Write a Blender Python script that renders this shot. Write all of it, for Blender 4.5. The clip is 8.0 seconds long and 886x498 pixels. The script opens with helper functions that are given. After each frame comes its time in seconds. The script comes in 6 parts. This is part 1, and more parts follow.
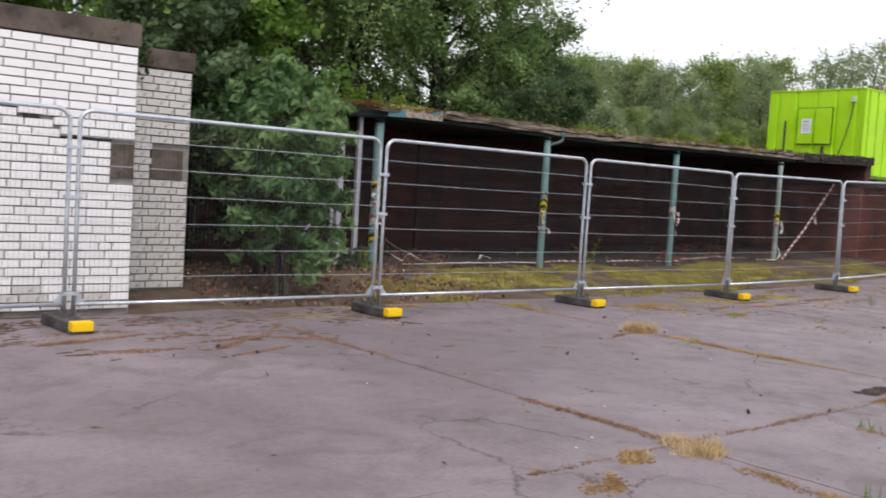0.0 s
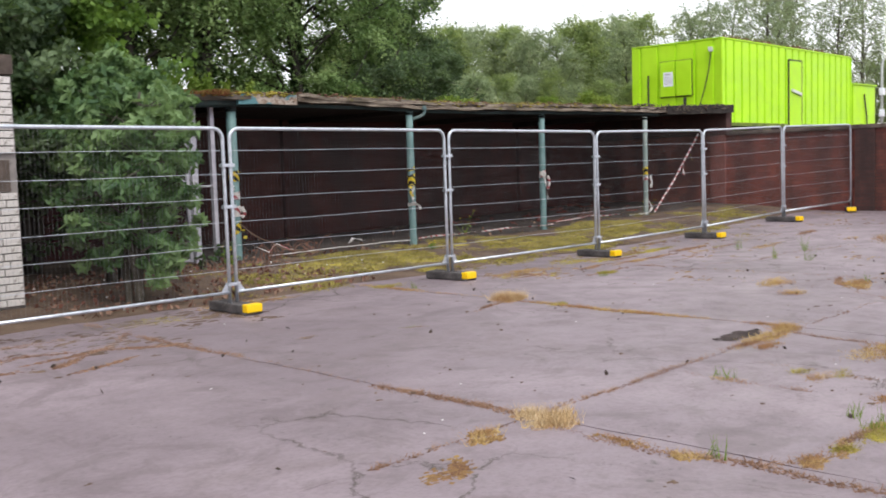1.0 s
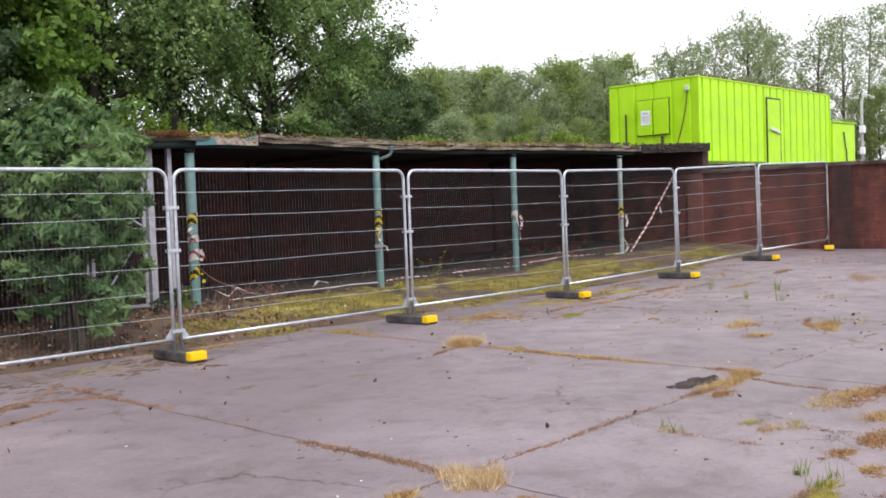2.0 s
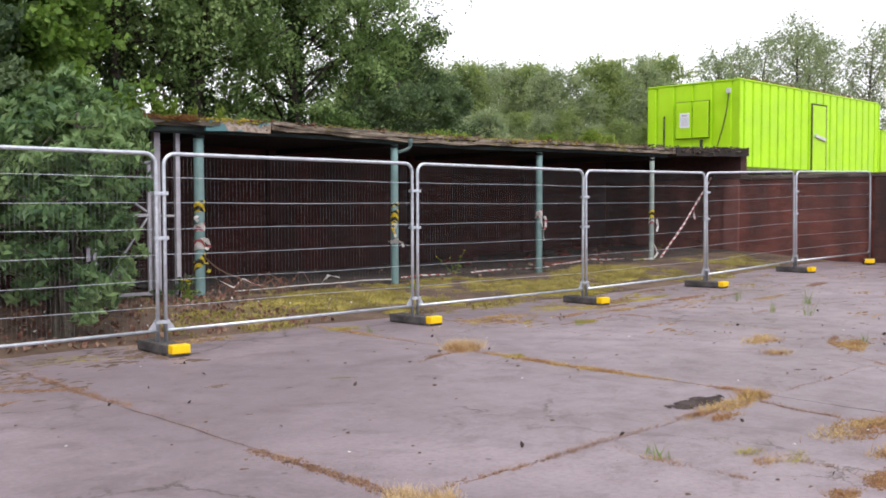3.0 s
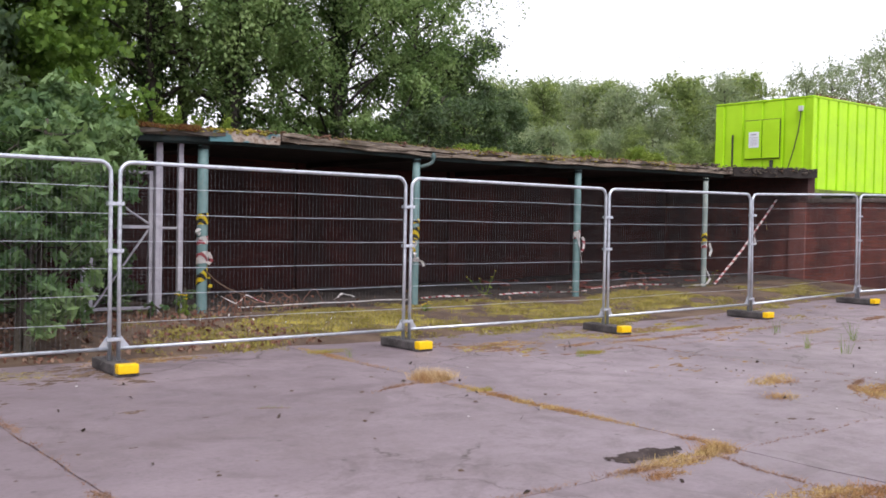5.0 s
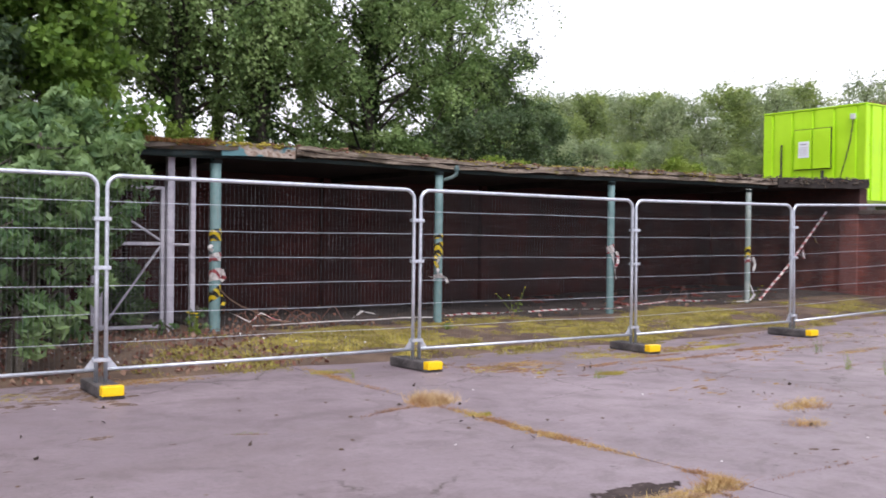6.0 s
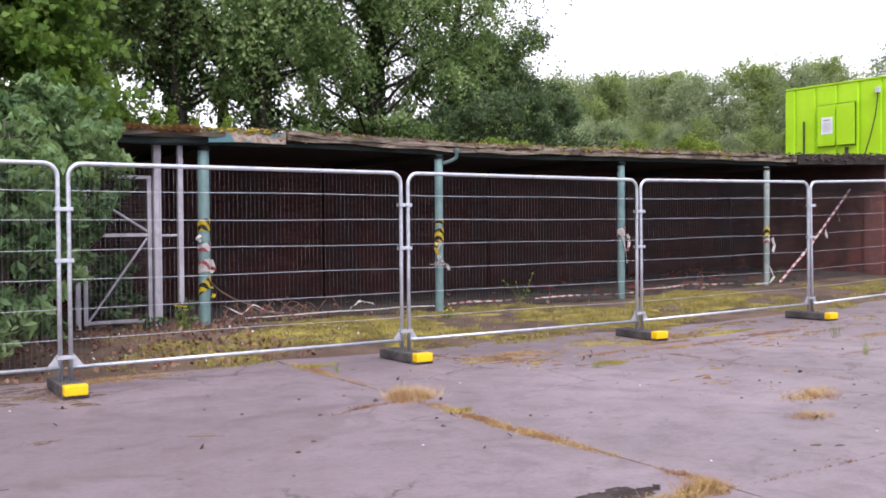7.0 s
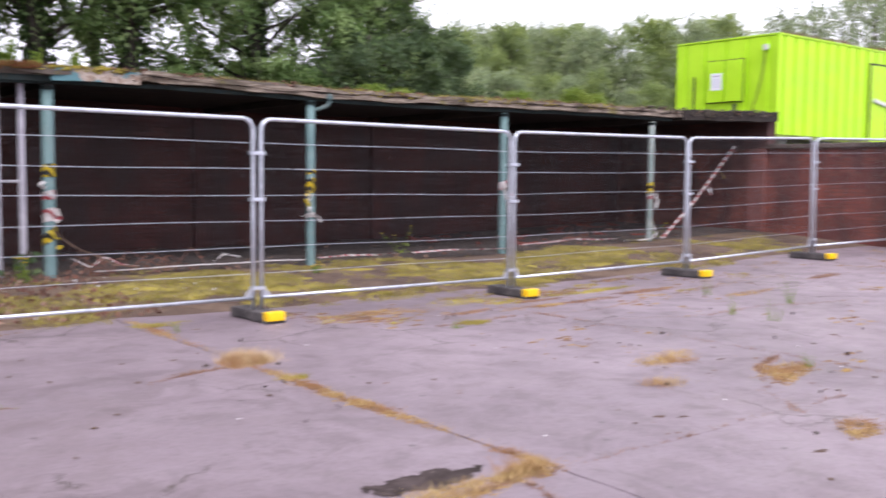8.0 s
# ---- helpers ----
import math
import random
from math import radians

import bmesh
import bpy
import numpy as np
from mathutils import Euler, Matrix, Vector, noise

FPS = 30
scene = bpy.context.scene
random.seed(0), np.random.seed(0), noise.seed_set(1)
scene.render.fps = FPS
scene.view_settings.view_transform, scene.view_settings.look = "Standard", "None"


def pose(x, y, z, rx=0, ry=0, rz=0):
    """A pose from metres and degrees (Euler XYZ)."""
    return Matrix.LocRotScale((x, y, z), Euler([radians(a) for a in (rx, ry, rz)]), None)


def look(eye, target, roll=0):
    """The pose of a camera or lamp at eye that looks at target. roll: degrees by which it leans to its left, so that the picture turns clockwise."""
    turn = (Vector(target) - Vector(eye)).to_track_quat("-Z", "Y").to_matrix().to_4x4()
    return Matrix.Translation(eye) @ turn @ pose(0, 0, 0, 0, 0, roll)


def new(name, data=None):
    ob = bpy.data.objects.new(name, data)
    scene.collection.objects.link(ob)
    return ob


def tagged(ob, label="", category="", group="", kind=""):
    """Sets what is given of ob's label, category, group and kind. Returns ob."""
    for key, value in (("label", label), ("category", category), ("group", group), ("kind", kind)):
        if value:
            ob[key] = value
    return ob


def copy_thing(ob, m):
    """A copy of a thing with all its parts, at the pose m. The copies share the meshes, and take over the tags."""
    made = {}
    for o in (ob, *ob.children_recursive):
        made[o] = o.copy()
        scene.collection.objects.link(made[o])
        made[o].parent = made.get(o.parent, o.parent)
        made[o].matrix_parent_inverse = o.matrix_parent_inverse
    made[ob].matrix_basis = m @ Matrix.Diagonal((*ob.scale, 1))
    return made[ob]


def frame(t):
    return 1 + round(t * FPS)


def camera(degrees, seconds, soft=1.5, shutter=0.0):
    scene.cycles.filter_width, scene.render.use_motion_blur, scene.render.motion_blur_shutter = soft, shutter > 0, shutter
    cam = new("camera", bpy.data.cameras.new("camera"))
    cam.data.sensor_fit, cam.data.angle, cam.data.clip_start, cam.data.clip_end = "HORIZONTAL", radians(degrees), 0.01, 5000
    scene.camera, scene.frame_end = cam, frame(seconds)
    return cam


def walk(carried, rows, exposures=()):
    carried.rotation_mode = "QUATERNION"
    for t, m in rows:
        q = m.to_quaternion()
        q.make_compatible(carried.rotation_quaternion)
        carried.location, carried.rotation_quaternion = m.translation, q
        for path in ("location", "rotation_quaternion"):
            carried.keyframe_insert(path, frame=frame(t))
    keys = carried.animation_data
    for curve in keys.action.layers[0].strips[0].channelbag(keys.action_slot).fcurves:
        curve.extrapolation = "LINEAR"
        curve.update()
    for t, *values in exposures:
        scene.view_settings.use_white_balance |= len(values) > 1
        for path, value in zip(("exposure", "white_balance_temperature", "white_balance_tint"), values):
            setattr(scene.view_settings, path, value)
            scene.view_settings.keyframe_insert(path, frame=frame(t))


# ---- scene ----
cam = camera(49.2, 8.0, soft=1.7, shutter=0.25)
PATH = [
    (0, (-10.139, -8.661, 1.53), (-8.858, -7.13, 1.402), 3.5),
    (0.2, (-10.052, -8.683, 1.53), (-8.726, -7.192, 1.397), 1.8),
    (0.5, (-9.902, -8.653, 1.525), (-8.523, -7.212, 1.374), 0.9),
    (0.7, (-9.789, -8.681, 1.525), (-8.392, -7.257, 1.375), 0.7),
    (1, (-9.606, -8.692, 1.528), (-8.169, -7.31, 1.361), -1.8),
    (1.5, (-9.314, -8.767, 1.528), (-7.843, -7.421, 1.38), -4.2),
    (1.7, (-9.221, -8.76, 1.535), (-7.748, -7.412, 1.421), -3.3),
    (2.8, (-8.474, -8.674, 1.475), (-7.06, -7.261, 1.402), -0.3),
    (3, (-8.332, -8.664, 1.492), (-6.939, -7.231, 1.404), -0.1),
    (3.5, (-8.009, -8.732, 1.469), (-6.653, -7.266, 1.375), -0.0),
    (4, (-7.622, -8.799, 1.481), (-6.164, -7.432, 1.392), 0.4),
    (4.2, (-7.487, -8.792, 1.509), (-5.996, -7.461, 1.433), 0.4),
    (4.5, (-7.28, -8.852, 1.477), (-5.906, -7.4, 1.421), 0.9),
    (4.7, (-7.123, -8.889, 1.487), (-5.863, -7.337, 1.431), 1.0),
    (5.8, (-6.236, -8.789, 1.499), (-5.007, -7.213, 1.453), 1.2),
    (6, (-6.107, -8.768, 1.472), (-4.956, -7.133, 1.453), 0.7),
    (6.5, (-5.777, -8.691, 1.464), (-4.672, -7.024, 1.449), 0.3),
    (7, (-5.43, -8.57, 1.446), (-4.329, -6.9, 1.401), -0.4),
    (7.5, (-5.067, -8.444, 1.456), (-4.037, -6.734, 1.344), -0.2),
    (7.8, (-4.842, -8.377, 1.434), (-3.74, -6.714, 1.295), 0.2),
    (8, (-4.686, -8.394, 1.468), (-3.434, -6.842, 1.32), 0.6),
]
walk(cam, [(t, look(eye, target, roll)) for t, eye, target, roll in PATH], exposures=[(0.0, -0.33, 6700, 5), (0.5, -0.14, 6700, 6), (1.5, 0.06, 6720, 6), (3.0, 0.02, 6720, 8), (4.0, 0.1, 6680, 10), (4.5, -0.02, 6640, 11), (6.5, 0.18, 6480, 14), (7.5, 0.26, 6430, 17), (8.0, 0.33, 6400, 18)])

# ---------- world and sun: bright overcast ----------
world = bpy.data.worlds.new("sky")
scene.world = world
world.use_nodes = True
wt = world.node_tree
wt.nodes.clear()
w_out = wt.nodes.new("ShaderNodeOutputWorld")
w_bg = wt.nodes.new("ShaderNodeBackground")
w_sky = wt.nodes.new("ShaderNodeTexSky")
w_sky.sky_type, w_sky.sun_disc = "NISHITA", False
w_sky.sun_elevation, w_sky.sun_rotation = radians(52), radians(200)
w_sky.dust_density = 3.0
w_mix = wt.nodes.new("ShaderNodeMix")
w_mix.data_type = "RGBA"
w_mix.inputs[0].default_value = 0.86
w_mix.inputs[7].default_value = (10.7, 10.6, 11.7, 1)
wt.links.new(w_sky.outputs[0], w_mix.inputs[6])
wt.links.new(w_mix.outputs[2], w_bg.inputs[0])
w_bg.inputs[1].default_value = 0.145
wt.links.new(w_bg.outputs[0], w_out.inputs[0])

sun = new("sun", bpy.data.lights.new("sun", "SUN"))
sun.data.energy, sun.data.angle, sun.data.color = 2.0, radians(25), (1.0, 0.97, 0.93)
sun.matrix_basis = look((-14, -30, 40), (0, 0, 0))


# ---------- material helpers ----------
class Nodes:
    """A small builder for procedural materials."""

    def __init__(self, name, rough=0.8, metal=0.0, spec=0.4):
        self.m = bpy.data.materials.new(name)
        self.m.use_nodes = True
        self.t = self.m.node_tree
        self.b = self.t.nodes["Principled BSDF"]
        self.b.inputs["Roughness"].default_value = rough
        self.b.inputs["Metallic"].default_value = metal
        self.b.inputs["Specular IOR Level"].default_value = spec
        self.co = self.t.nodes.new("ShaderNodeTexCoord").outputs["Object"]

    def add(self, kind):
        return self.t.nodes.new(kind)

    def put(self, value, socket):
        if hasattr(value, "is_output"):
            self.t.links.new(value, socket)
        else:
            if isinstance(value, tuple) and len(value) == 3 and socket.type == "RGBA":
                value = (*value, 1)
            socket.default_value = value

    def scaled(self, sx, sy, sz, co=None):
        n = self.add("ShaderNodeMapping")
        n.inputs["Scale"].default_value = (sx, sy, sz)
        self.put(co or self.co, n.inputs[0])
        return n.outputs[0]

    def noise(self, scale, detail=4, rough=0.6, co=None, dist=0.0):
        n = self.add("ShaderNodeTexNoise")
        n.inputs["Scale"].default_value, n.inputs["Detail"].default_value = scale, detail
        n.inputs["Roughness"].default_value, n.inputs["Distortion"].default_value = rough, dist
        self.put(co or self.co, n.inputs["Vector"])
        return n.outputs["Fac"]

    def voronoi(self, scale, feature="F1", co=None):
        n = self.add("ShaderNodeTexVoronoi")
        n.feature = feature
        n.inputs["Scale"].default_value = scale
        self.put(co or self.co, n.inputs["Vector"])
        return n.outputs["Distance"]

    def step(self, value, lo, hi, a=0.0, b=1.0):
        n = self.add("ShaderNodeMapRange")
        n.interpolation_type = "SMOOTHSTEP"
        self.put(value, n.inputs[0])
        for i, v in enumerate((lo, hi, a, b)):
            n.inputs[i + 1].default_value = v
        return n.outputs[0]

    def math(self, op, a, b=0.0):
        n = self.add("ShaderNodeMath")
        n.operation = op
        self.put(a, n.inputs[0])
        self.put(b, n.inputs[1])
        return n.outputs[0]

    def mix(self, fac, a, b, blend="MIX"):
        n = self.add("ShaderNodeMix")
        n.data_type, n.blend_type = "RGBA", blend
        self.put(fac, n.inputs[0])
        self.put(a, n.inputs[6])
        self.put(b, n.inputs[7])
        return n.outputs[2]

    def axis(self, i, co=None):
        n = self.add("ShaderNodeSeparateXYZ")
        self.put(co or self.co, n.inputs[0])
        return n.outputs[i]

    def island(self):
        return self.add("ShaderNodeNewGeometry").outputs["Random Per Island"]

    def random(self):
        return self.add("ShaderNodeObjectInfo").outputs["Random"]

    def bump(self, height, strength=0.4, distance=0.01):
        n = self.add("ShaderNodeBump")
        n.inputs["Strength"].default_value, n.inputs["Distance"].default_value = strength, distance
        self.put(height, n.inputs["Height"])
        self.t.links.new(n.outputs[0], self.b.inputs["Normal"])

    def done(self, color, rough=None, bump=None, strength=0.4, distance=0.01):
        self.put(color, self.b.inputs["Base Color"])
        if rough is not None:
            self.put(rough, self.b.inputs["Roughness"])
        if bump is not None:
            self.bump(bump, strength, distance)
        return self.m


# ---------- materials ----------
def make_concrete():
    n = Nodes("yard_concrete", 0.65, spec=0.5)
    big = n.noise(0.35, 5, 0.6, dist=0.6)
    mid = n.noise(2.2, 6, 0.65)
    fine = n.noise(60, 3, 0.6)
    col = n.mix(n.step(big, 0.35, 0.68), (0.188, 0.148, 0.168), (0.262, 0.21, 0.236))
    col = n.mix(n.step(n.noise(0.9, 5, 0.7, dist=1.0), 0.46, 0.7, 0, 0.42), col, (0.15, 0.115, 0.118))
    col = n.mix(n.step(mid, 0.45, 0.75, 0, 0.4), col, (0.125, 0.1, 0.108))
    col = n.mix(n.step(n.noise(4.6, 5, 0.7, n.scaled(1.0, 1.6, 1), 0.8), 0.52, 0.74, 0, 0.3), col, (0.26, 0.212, 0.232))
    col = n.mix(n.step(n.noise(26, 4, 0.7), 0.42, 0.66, 0, 0.3), col, (0.1, 0.083, 0.088))
    col = n.mix(n.step(n.noise(5.5, 3, 0.5, n.scaled(1, 3, 1)), 0.6, 0.78, 0, 0.2), col, (0.25, 0.212, 0.225))
    # cloudy damp blotches and grouped pits
    col = n.mix(n.step(n.noise(1.5, 6, 0.72, dist=1.4), 0.5, 0.64, 0, 0.42), col, (0.105, 0.08, 0.084))
    pits = n.math("MULTIPLY", n.step(n.noise(34, 4, 0.7), 0.6, 0.67), n.step(n.noise(1.1, 3, 0.6), 0.5, 0.62))
    col = n.mix(n.math("MULTIPLY", pits, 0.75), col, (0.055, 0.043, 0.042))
    # small dark crumbs and spots
    col = n.mix(n.step(n.voronoi(2.6), 0.03, 0.07, 0.7, 0), col, (0.05, 0.042, 0.04))
    col = n.mix(n.step(n.noise(7.5, 6, 0.72), 0.64, 0.7, 0, 0.7), col, (0.07, 0.058, 0.055))
    # hairline cracks in worn zones
    wob = n.add("ShaderNodeVectorMath")
    wob.operation = "MULTIPLY_ADD"
    nz = n.add("ShaderNodeTexNoise")
    nz.inputs["Scale"].default_value, nz.inputs["Detail"].default_value = 4.0, 8
    nz.inputs["Roughness"].default_value = 0.7
    n.put(n.co, nz.inputs["Vector"])
    n.put(nz.outputs["Color"], wob.inputs[0])
    wob.inputs[1].default_value = (0.35, 0.35, 0.35)
    n.put(n.co, wob.inputs[2])
    crack = n.step(n.voronoi(0.75, "DISTANCE_TO_EDGE", wob.outputs[0]), 0.002, 0.0095, 1, 0)
    zone = n.step(n.noise(0.42, 3, 0.5), 0.5, 0.6)
    crack = n.math("MULTIPLY", crack, zone)
    col = n.mix(n.math("MULTIPLY", crack, 0.85), col, (0.05, 0.038, 0.03))
    h = n.math("ADD", n.math("MULTIPLY", fine, 0.25), n.math("SUBTRACT", n.math("MULTIPLY", mid, 0.8), n.math("MULTIPLY", crack, 1.5)))
    return n.done(col, n.step(mid, 0.3, 0.8, 0.5, 0.72), h, 0.35, 0.012)


def make_soil():
    n = Nodes("soil", 0.95, spec=0.2)
    a, b = n.noise(1.3, 6, 0.65), n.noise(22, 5, 0.7)
    col = n.mix(n.step(a, 0.35, 0.65), (0.085, 0.058, 0.046), (0.17, 0.12, 0.088))
    col = n.mix(n.step(b, 0.55, 0.7, 0, 0.7), col, (0.035, 0.027, 0.022))
    col = n.mix(n.step(n.noise(9, 3), 0.62, 0.7, 0, 0.6), col, (0.17, 0.11, 0.075))
    return n.done(col, None, n.math("ADD", b, n.math("MULTIPLY", a, 2.0)), 0.6, 0.03)


def make_moss(name, c0, c1, c2, mottled=True):
    n = Nodes(name, 0.95, spec=0.15)
    r = n.island()
    a = n.noise(2.5, 4)
    col = n.mix(n.step(a, 0.38, 0.62), c0, c1)
    col = n.mix(n.step(r, 0.4, 1.0, 0, 0.85), col, c2)
    fine = n.noise(38, 5, 0.7)
    if mottled:
        col = n.mix(n.step(fine, 0.5, 0.68, 0, 0.45), col, tuple(v * 0.6 for v in c2))
    col = n.mix(n.step(n.noise(9, 4, 0.7), 0.52, 0.7, 0, 0.6), col, c2)
    return n.done(col, None, fine, 0.9, 0.02)


def make_brick(name, c0, c1, c2, mortar, bw=0.235, bh=0.078, soot=0.0, plane="x"):
    n = Nodes(name, 0.9, spec=0.25)
    sep = n.add("ShaderNodeSeparateXYZ")
    n.put(n.co, sep.inputs[0])
    com = n.add("ShaderNodeCombineXYZ")
    n.put(sep.outputs[1 if plane == "x" else 0], com.inputs[0])
    n.put(sep.outputs[2], com.inputs[1])
    br = n.add("ShaderNodeTexBrick")
    n.put(com.outputs[0], br.inputs["Vector"])
    br.inputs["Scale"].default_value = 1.0
    br.inputs["Brick Width"].default_value, br.inputs["Row Height"].default_value = bw, bh
    br.inputs["Mortar Size"].default_value, br.inputs["Mortar Smooth"].default_value = 0.006, 0.3
    br.inputs["Bias"].default_value = 0.0
    n.put(c0, br.inputs["Color1"])
    n.put(c1, br.inputs["Color2"])
    n.put(mortar, br.inputs["Mortar"])
    big, mid = n.noise(0.8, 5, 0.6), n.noise(7, 5, 0.65)
    col = n.mix(n.step(big, 0.4, 0.65, 0, 0.7), br.outputs["Color"], c2)
    col = n.mix(n.step(mid, 0.55, 0.75, 0, 0.6), col, tuple(v * 0.55 for v in c2))
    if soot:
        col = n.mix(n.step(n.noise(1.1, 5, 0.6, n.scaled(1, 1, 0.35)), 0.4, 0.62, 0, soot), col, (0.028, 0.022, 0.022))
    h = n.math("SUBTRACT", n.math("MULTIPLY", mid, 0.5), n.math("MULTIPLY", br.outputs["Fac"], 1.2))
    return n.done(col, None, h, 0.6, 0.012)


def make_white_brick():
    n = Nodes("white_glazed_brick", 0.5, spec=0.4)
    r = n.random()
    col = n.mix(r, (0.8, 0.78, 0.79), (0.88, 0.86, 0.88))
    grime = n.noise(3.0, 5, 0.65)
    col = n.mix(n.step(grime, 0.56, 0.8, 0, 0.55), col, (0.42, 0.39, 0.37))
    col = n.mix(n.step(n.noise(34, 4, 0.7), 0.62, 0.72, 0, 0.6), col, (0.3, 0.28, 0.27))
    return n.done(col, n.step(grime, 0.3, 0.7, 0.4, 0.7), n.noise(26, 3), 0.15, 0.004)


def make_plain(name, c0, c1, rough=0.7, scale=4.0, metal=0.0, spots=None, spec=0.4, bump=0.2):
    n = Nodes(name, rough, metal, spec)
    a, b = n.noise(scale, 5, 0.65), n.noise(scale * 9, 4, 0.6)
    col = n.mix(n.step(a, 0.35, 0.68), c0, c1)
    if spots:
        col = n.mix(n.step(n.noise(scale * 3.2, 5, 0.7), 0.57, 0.66, 0, 0.85), col, spots)
    return n.done(col, n.step(b, 0.3, 0.7, max(0.05, rough - 0.1), min(1, rough + 0.1)), b, bump, 0.006)


def make_leaf(name, c0, c1, c2, through_light=0.45):
    n = Nodes(name, 0.55, spec=0.3)
    r = n.island()
    big = n.noise(1.1, 3, 0.6)
    col = n.mix(n.step(r, 0.0, 0.9), c0, c1)
    col = n.mix(n.step(big, 0.46, 0.62, 0, 0.9), col, c2)
    n.put(col, n.b.inputs["Base Color"])
    tr = n.add("ShaderNodeBsdfTranslucent")
    n.put(n.mix(0.5, col, (0.16, 0.24, 0.03)), tr.inputs[0])
    mx = n.add("ShaderNodeMixShader")
    mx.inputs[0].default_value = through_light
    n.t.links.new(n.b.outputs[0], mx.inputs[1])
    n.t.links.new(tr.outputs[0], mx.inputs[2])
    n.t.links.new(mx.outputs[0], n.t.nodes["Material Output"].inputs[0])
    return n.m


def make_stripes(name, c0, c1, period, slope=1.0, share=0.5):
    n = Nodes(name, 0.45, spec=0.5)
    v = n.math("ADD", n.math("MULTIPLY", n.axis(2), slope), n.math("ADD", n.axis(0), n.axis(1)))
    f = n.math("FRACT", n.math("DIVIDE", v, period))
    col = n.mix(n.step(f, share - 0.03, share + 0.03), c0, c1)
    col = n.mix(n.step(n.noise(40, 4), 0.6, 0.72, 0, 0.5), col, (0.35, 0.31, 0.28))
    return n.done(col)


def make_timber():
    n = Nodes("weathered_timber", 0.9, spec=0.2)
    g = n.noise(3.0, 6, 0.7, n.scaled(0.6, 14, 14), 0.4)
    col = n.mix(n.step(g, 0.35, 0.7), (0.12, 0.095, 0.075), (0.36, 0.31, 0.26))
    col = n.mix(n.step(n.noise(1.6, 5), 0.52, 0.66, 0, 0.75), col, (0.045, 0.038, 0.028))
    col = n.mix(n.step(n.noise(2.7, 5, 0.7), 0.58, 0.66, 0, 0.7), col, (0.14, 0.13, 0.02))
    return n.done(col, None, g, 0.6, 0.008)


def make_flaking():
    n = Nodes("flaking_teal_paint", 0.8, spec=0.3)
    g = n.noise(1.7, 5, 0.55, n.scaled(1, 1, 2.2), 0.3)
    col = n.mix(n.step(n.noise(14, 5, 0.7), 0.4, 0.6), (0.38, 0.33, 0.29), (0.21, 0.15, 0.115))
    col = n.mix(n.step(g, 0.5, 0.54), col, (0.085, 0.19, 0.215))
    return n.done(col, None, g, 0.6, 0.006)


def make_cabin_paint():
    n = Nodes("lime_green_cabin_paint", 0.5, spec=0.4)
    a = n.noise(1.2, 4, 0.6)
    col = n.mix(n.step(a, 0.35, 0.7), (0.4, 0.73, 0.012), (0.47, 0.82, 0.02))
    streak = n.noise(2.0, 5, 0.65, n.scaled(2.6, 2.6, 0.22))
    col = n.mix(n.step(streak, 0.58, 0.8, 0, 0.4), col, (0.24, 0.4, 0.03))
    col = n.mix(n.step(n.noise(9, 5, 0.7), 0.66, 0.72, 0, 0.7), col, (0.12, 0.13, 0.04))
    return n.done(col, n.step(a, 0.3, 0.7, 0.4, 0.6), n.noise(5, 3), 0.1, 0.01)


CONCRETE = make_concrete()
SOIL = make_soil()
MOSS = make_moss("yellow_green_moss", (0.22, 0.19, 0.035), (0.42, 0.36, 0.06), (0.24, 0.18, 0.07))
MOSSBLADE = make_moss("moss_shoots", (0.23, 0.21, 0.04), (0.42, 0.375, 0.1), (0.3, 0.215, 0.11), False)
DRYMOSS = make_moss("dry_brown_moss", (0.17, 0.095, 0.066), (0.27, 0.155, 0.105), (0.1, 0.065, 0.05))
OCHRE = make_moss("ochre_moss", (0.23, 0.135, 0.065), (0.38, 0.26, 0.1), (0.13, 0.07, 0.045))
PALE_STRAW = make_moss("bleached_dry_grass", (0.62, 0.46, 0.27), (0.74, 0.6, 0.4), (0.45, 0.3, 0.14), False)
STRAW = make_moss("straw_coloured_grass", (0.37, 0.2, 0.1), (0.58, 0.44, 0.2), (0.3, 0.16, 0.075), False)
DRYBLADE = make_moss("dull_dry_blades", (0.28, 0.165, 0.12), (0.42, 0.28, 0.2), (0.24, 0.15, 0.09), False)
GRASS = make_leaf("fresh_grass", (0.13, 0.22, 0.03), (0.19, 0.28, 0.045), (0.25, 0.32, 0.06), 0.4)
RED_BRICK = make_brick("red_brick", (0.17, 0.046, 0.038), (0.27, 0.085, 0.06), (0.13, 0.048, 0.045), (0.085, 0.06, 0.056), soot=0.68, plane="x")
# Sooty brick, its base lowered further to paint in the roof's shade.
SHADED_BRICK = make_brick("sooty_shaded_brick", (0.06, 0.018, 0.017), (0.085, 0.026, 0.023), (0.04, 0.015, 0.015), (0.03, 0.016, 0.015), soot=0.55, plane="y")
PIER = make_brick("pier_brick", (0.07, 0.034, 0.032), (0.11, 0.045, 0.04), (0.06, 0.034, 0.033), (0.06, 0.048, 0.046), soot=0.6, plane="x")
PINK_BRICK = make_brick("pale_worn_brick", (0.2, 0.075, 0.065), (0.26, 0.1, 0.085), (0.15, 0.065, 0.06), (0.11, 0.08, 0.075), soot=0.5, plane="x")
WHITE_BRICK = make_white_brick()
GREY_BRICK = make_plain("dusty_white_brick", (0.55, 0.52, 0.51), (0.68, 0.65, 0.64), 0.8, 3.0, spots=(0.3, 0.27, 0.25))
MORTAR = make_plain("dirty_mortar", (0.22, 0.2, 0.195), (0.34, 0.31, 0.3), 0.95, 5.0, spots=(0.14, 0.12, 0.11))
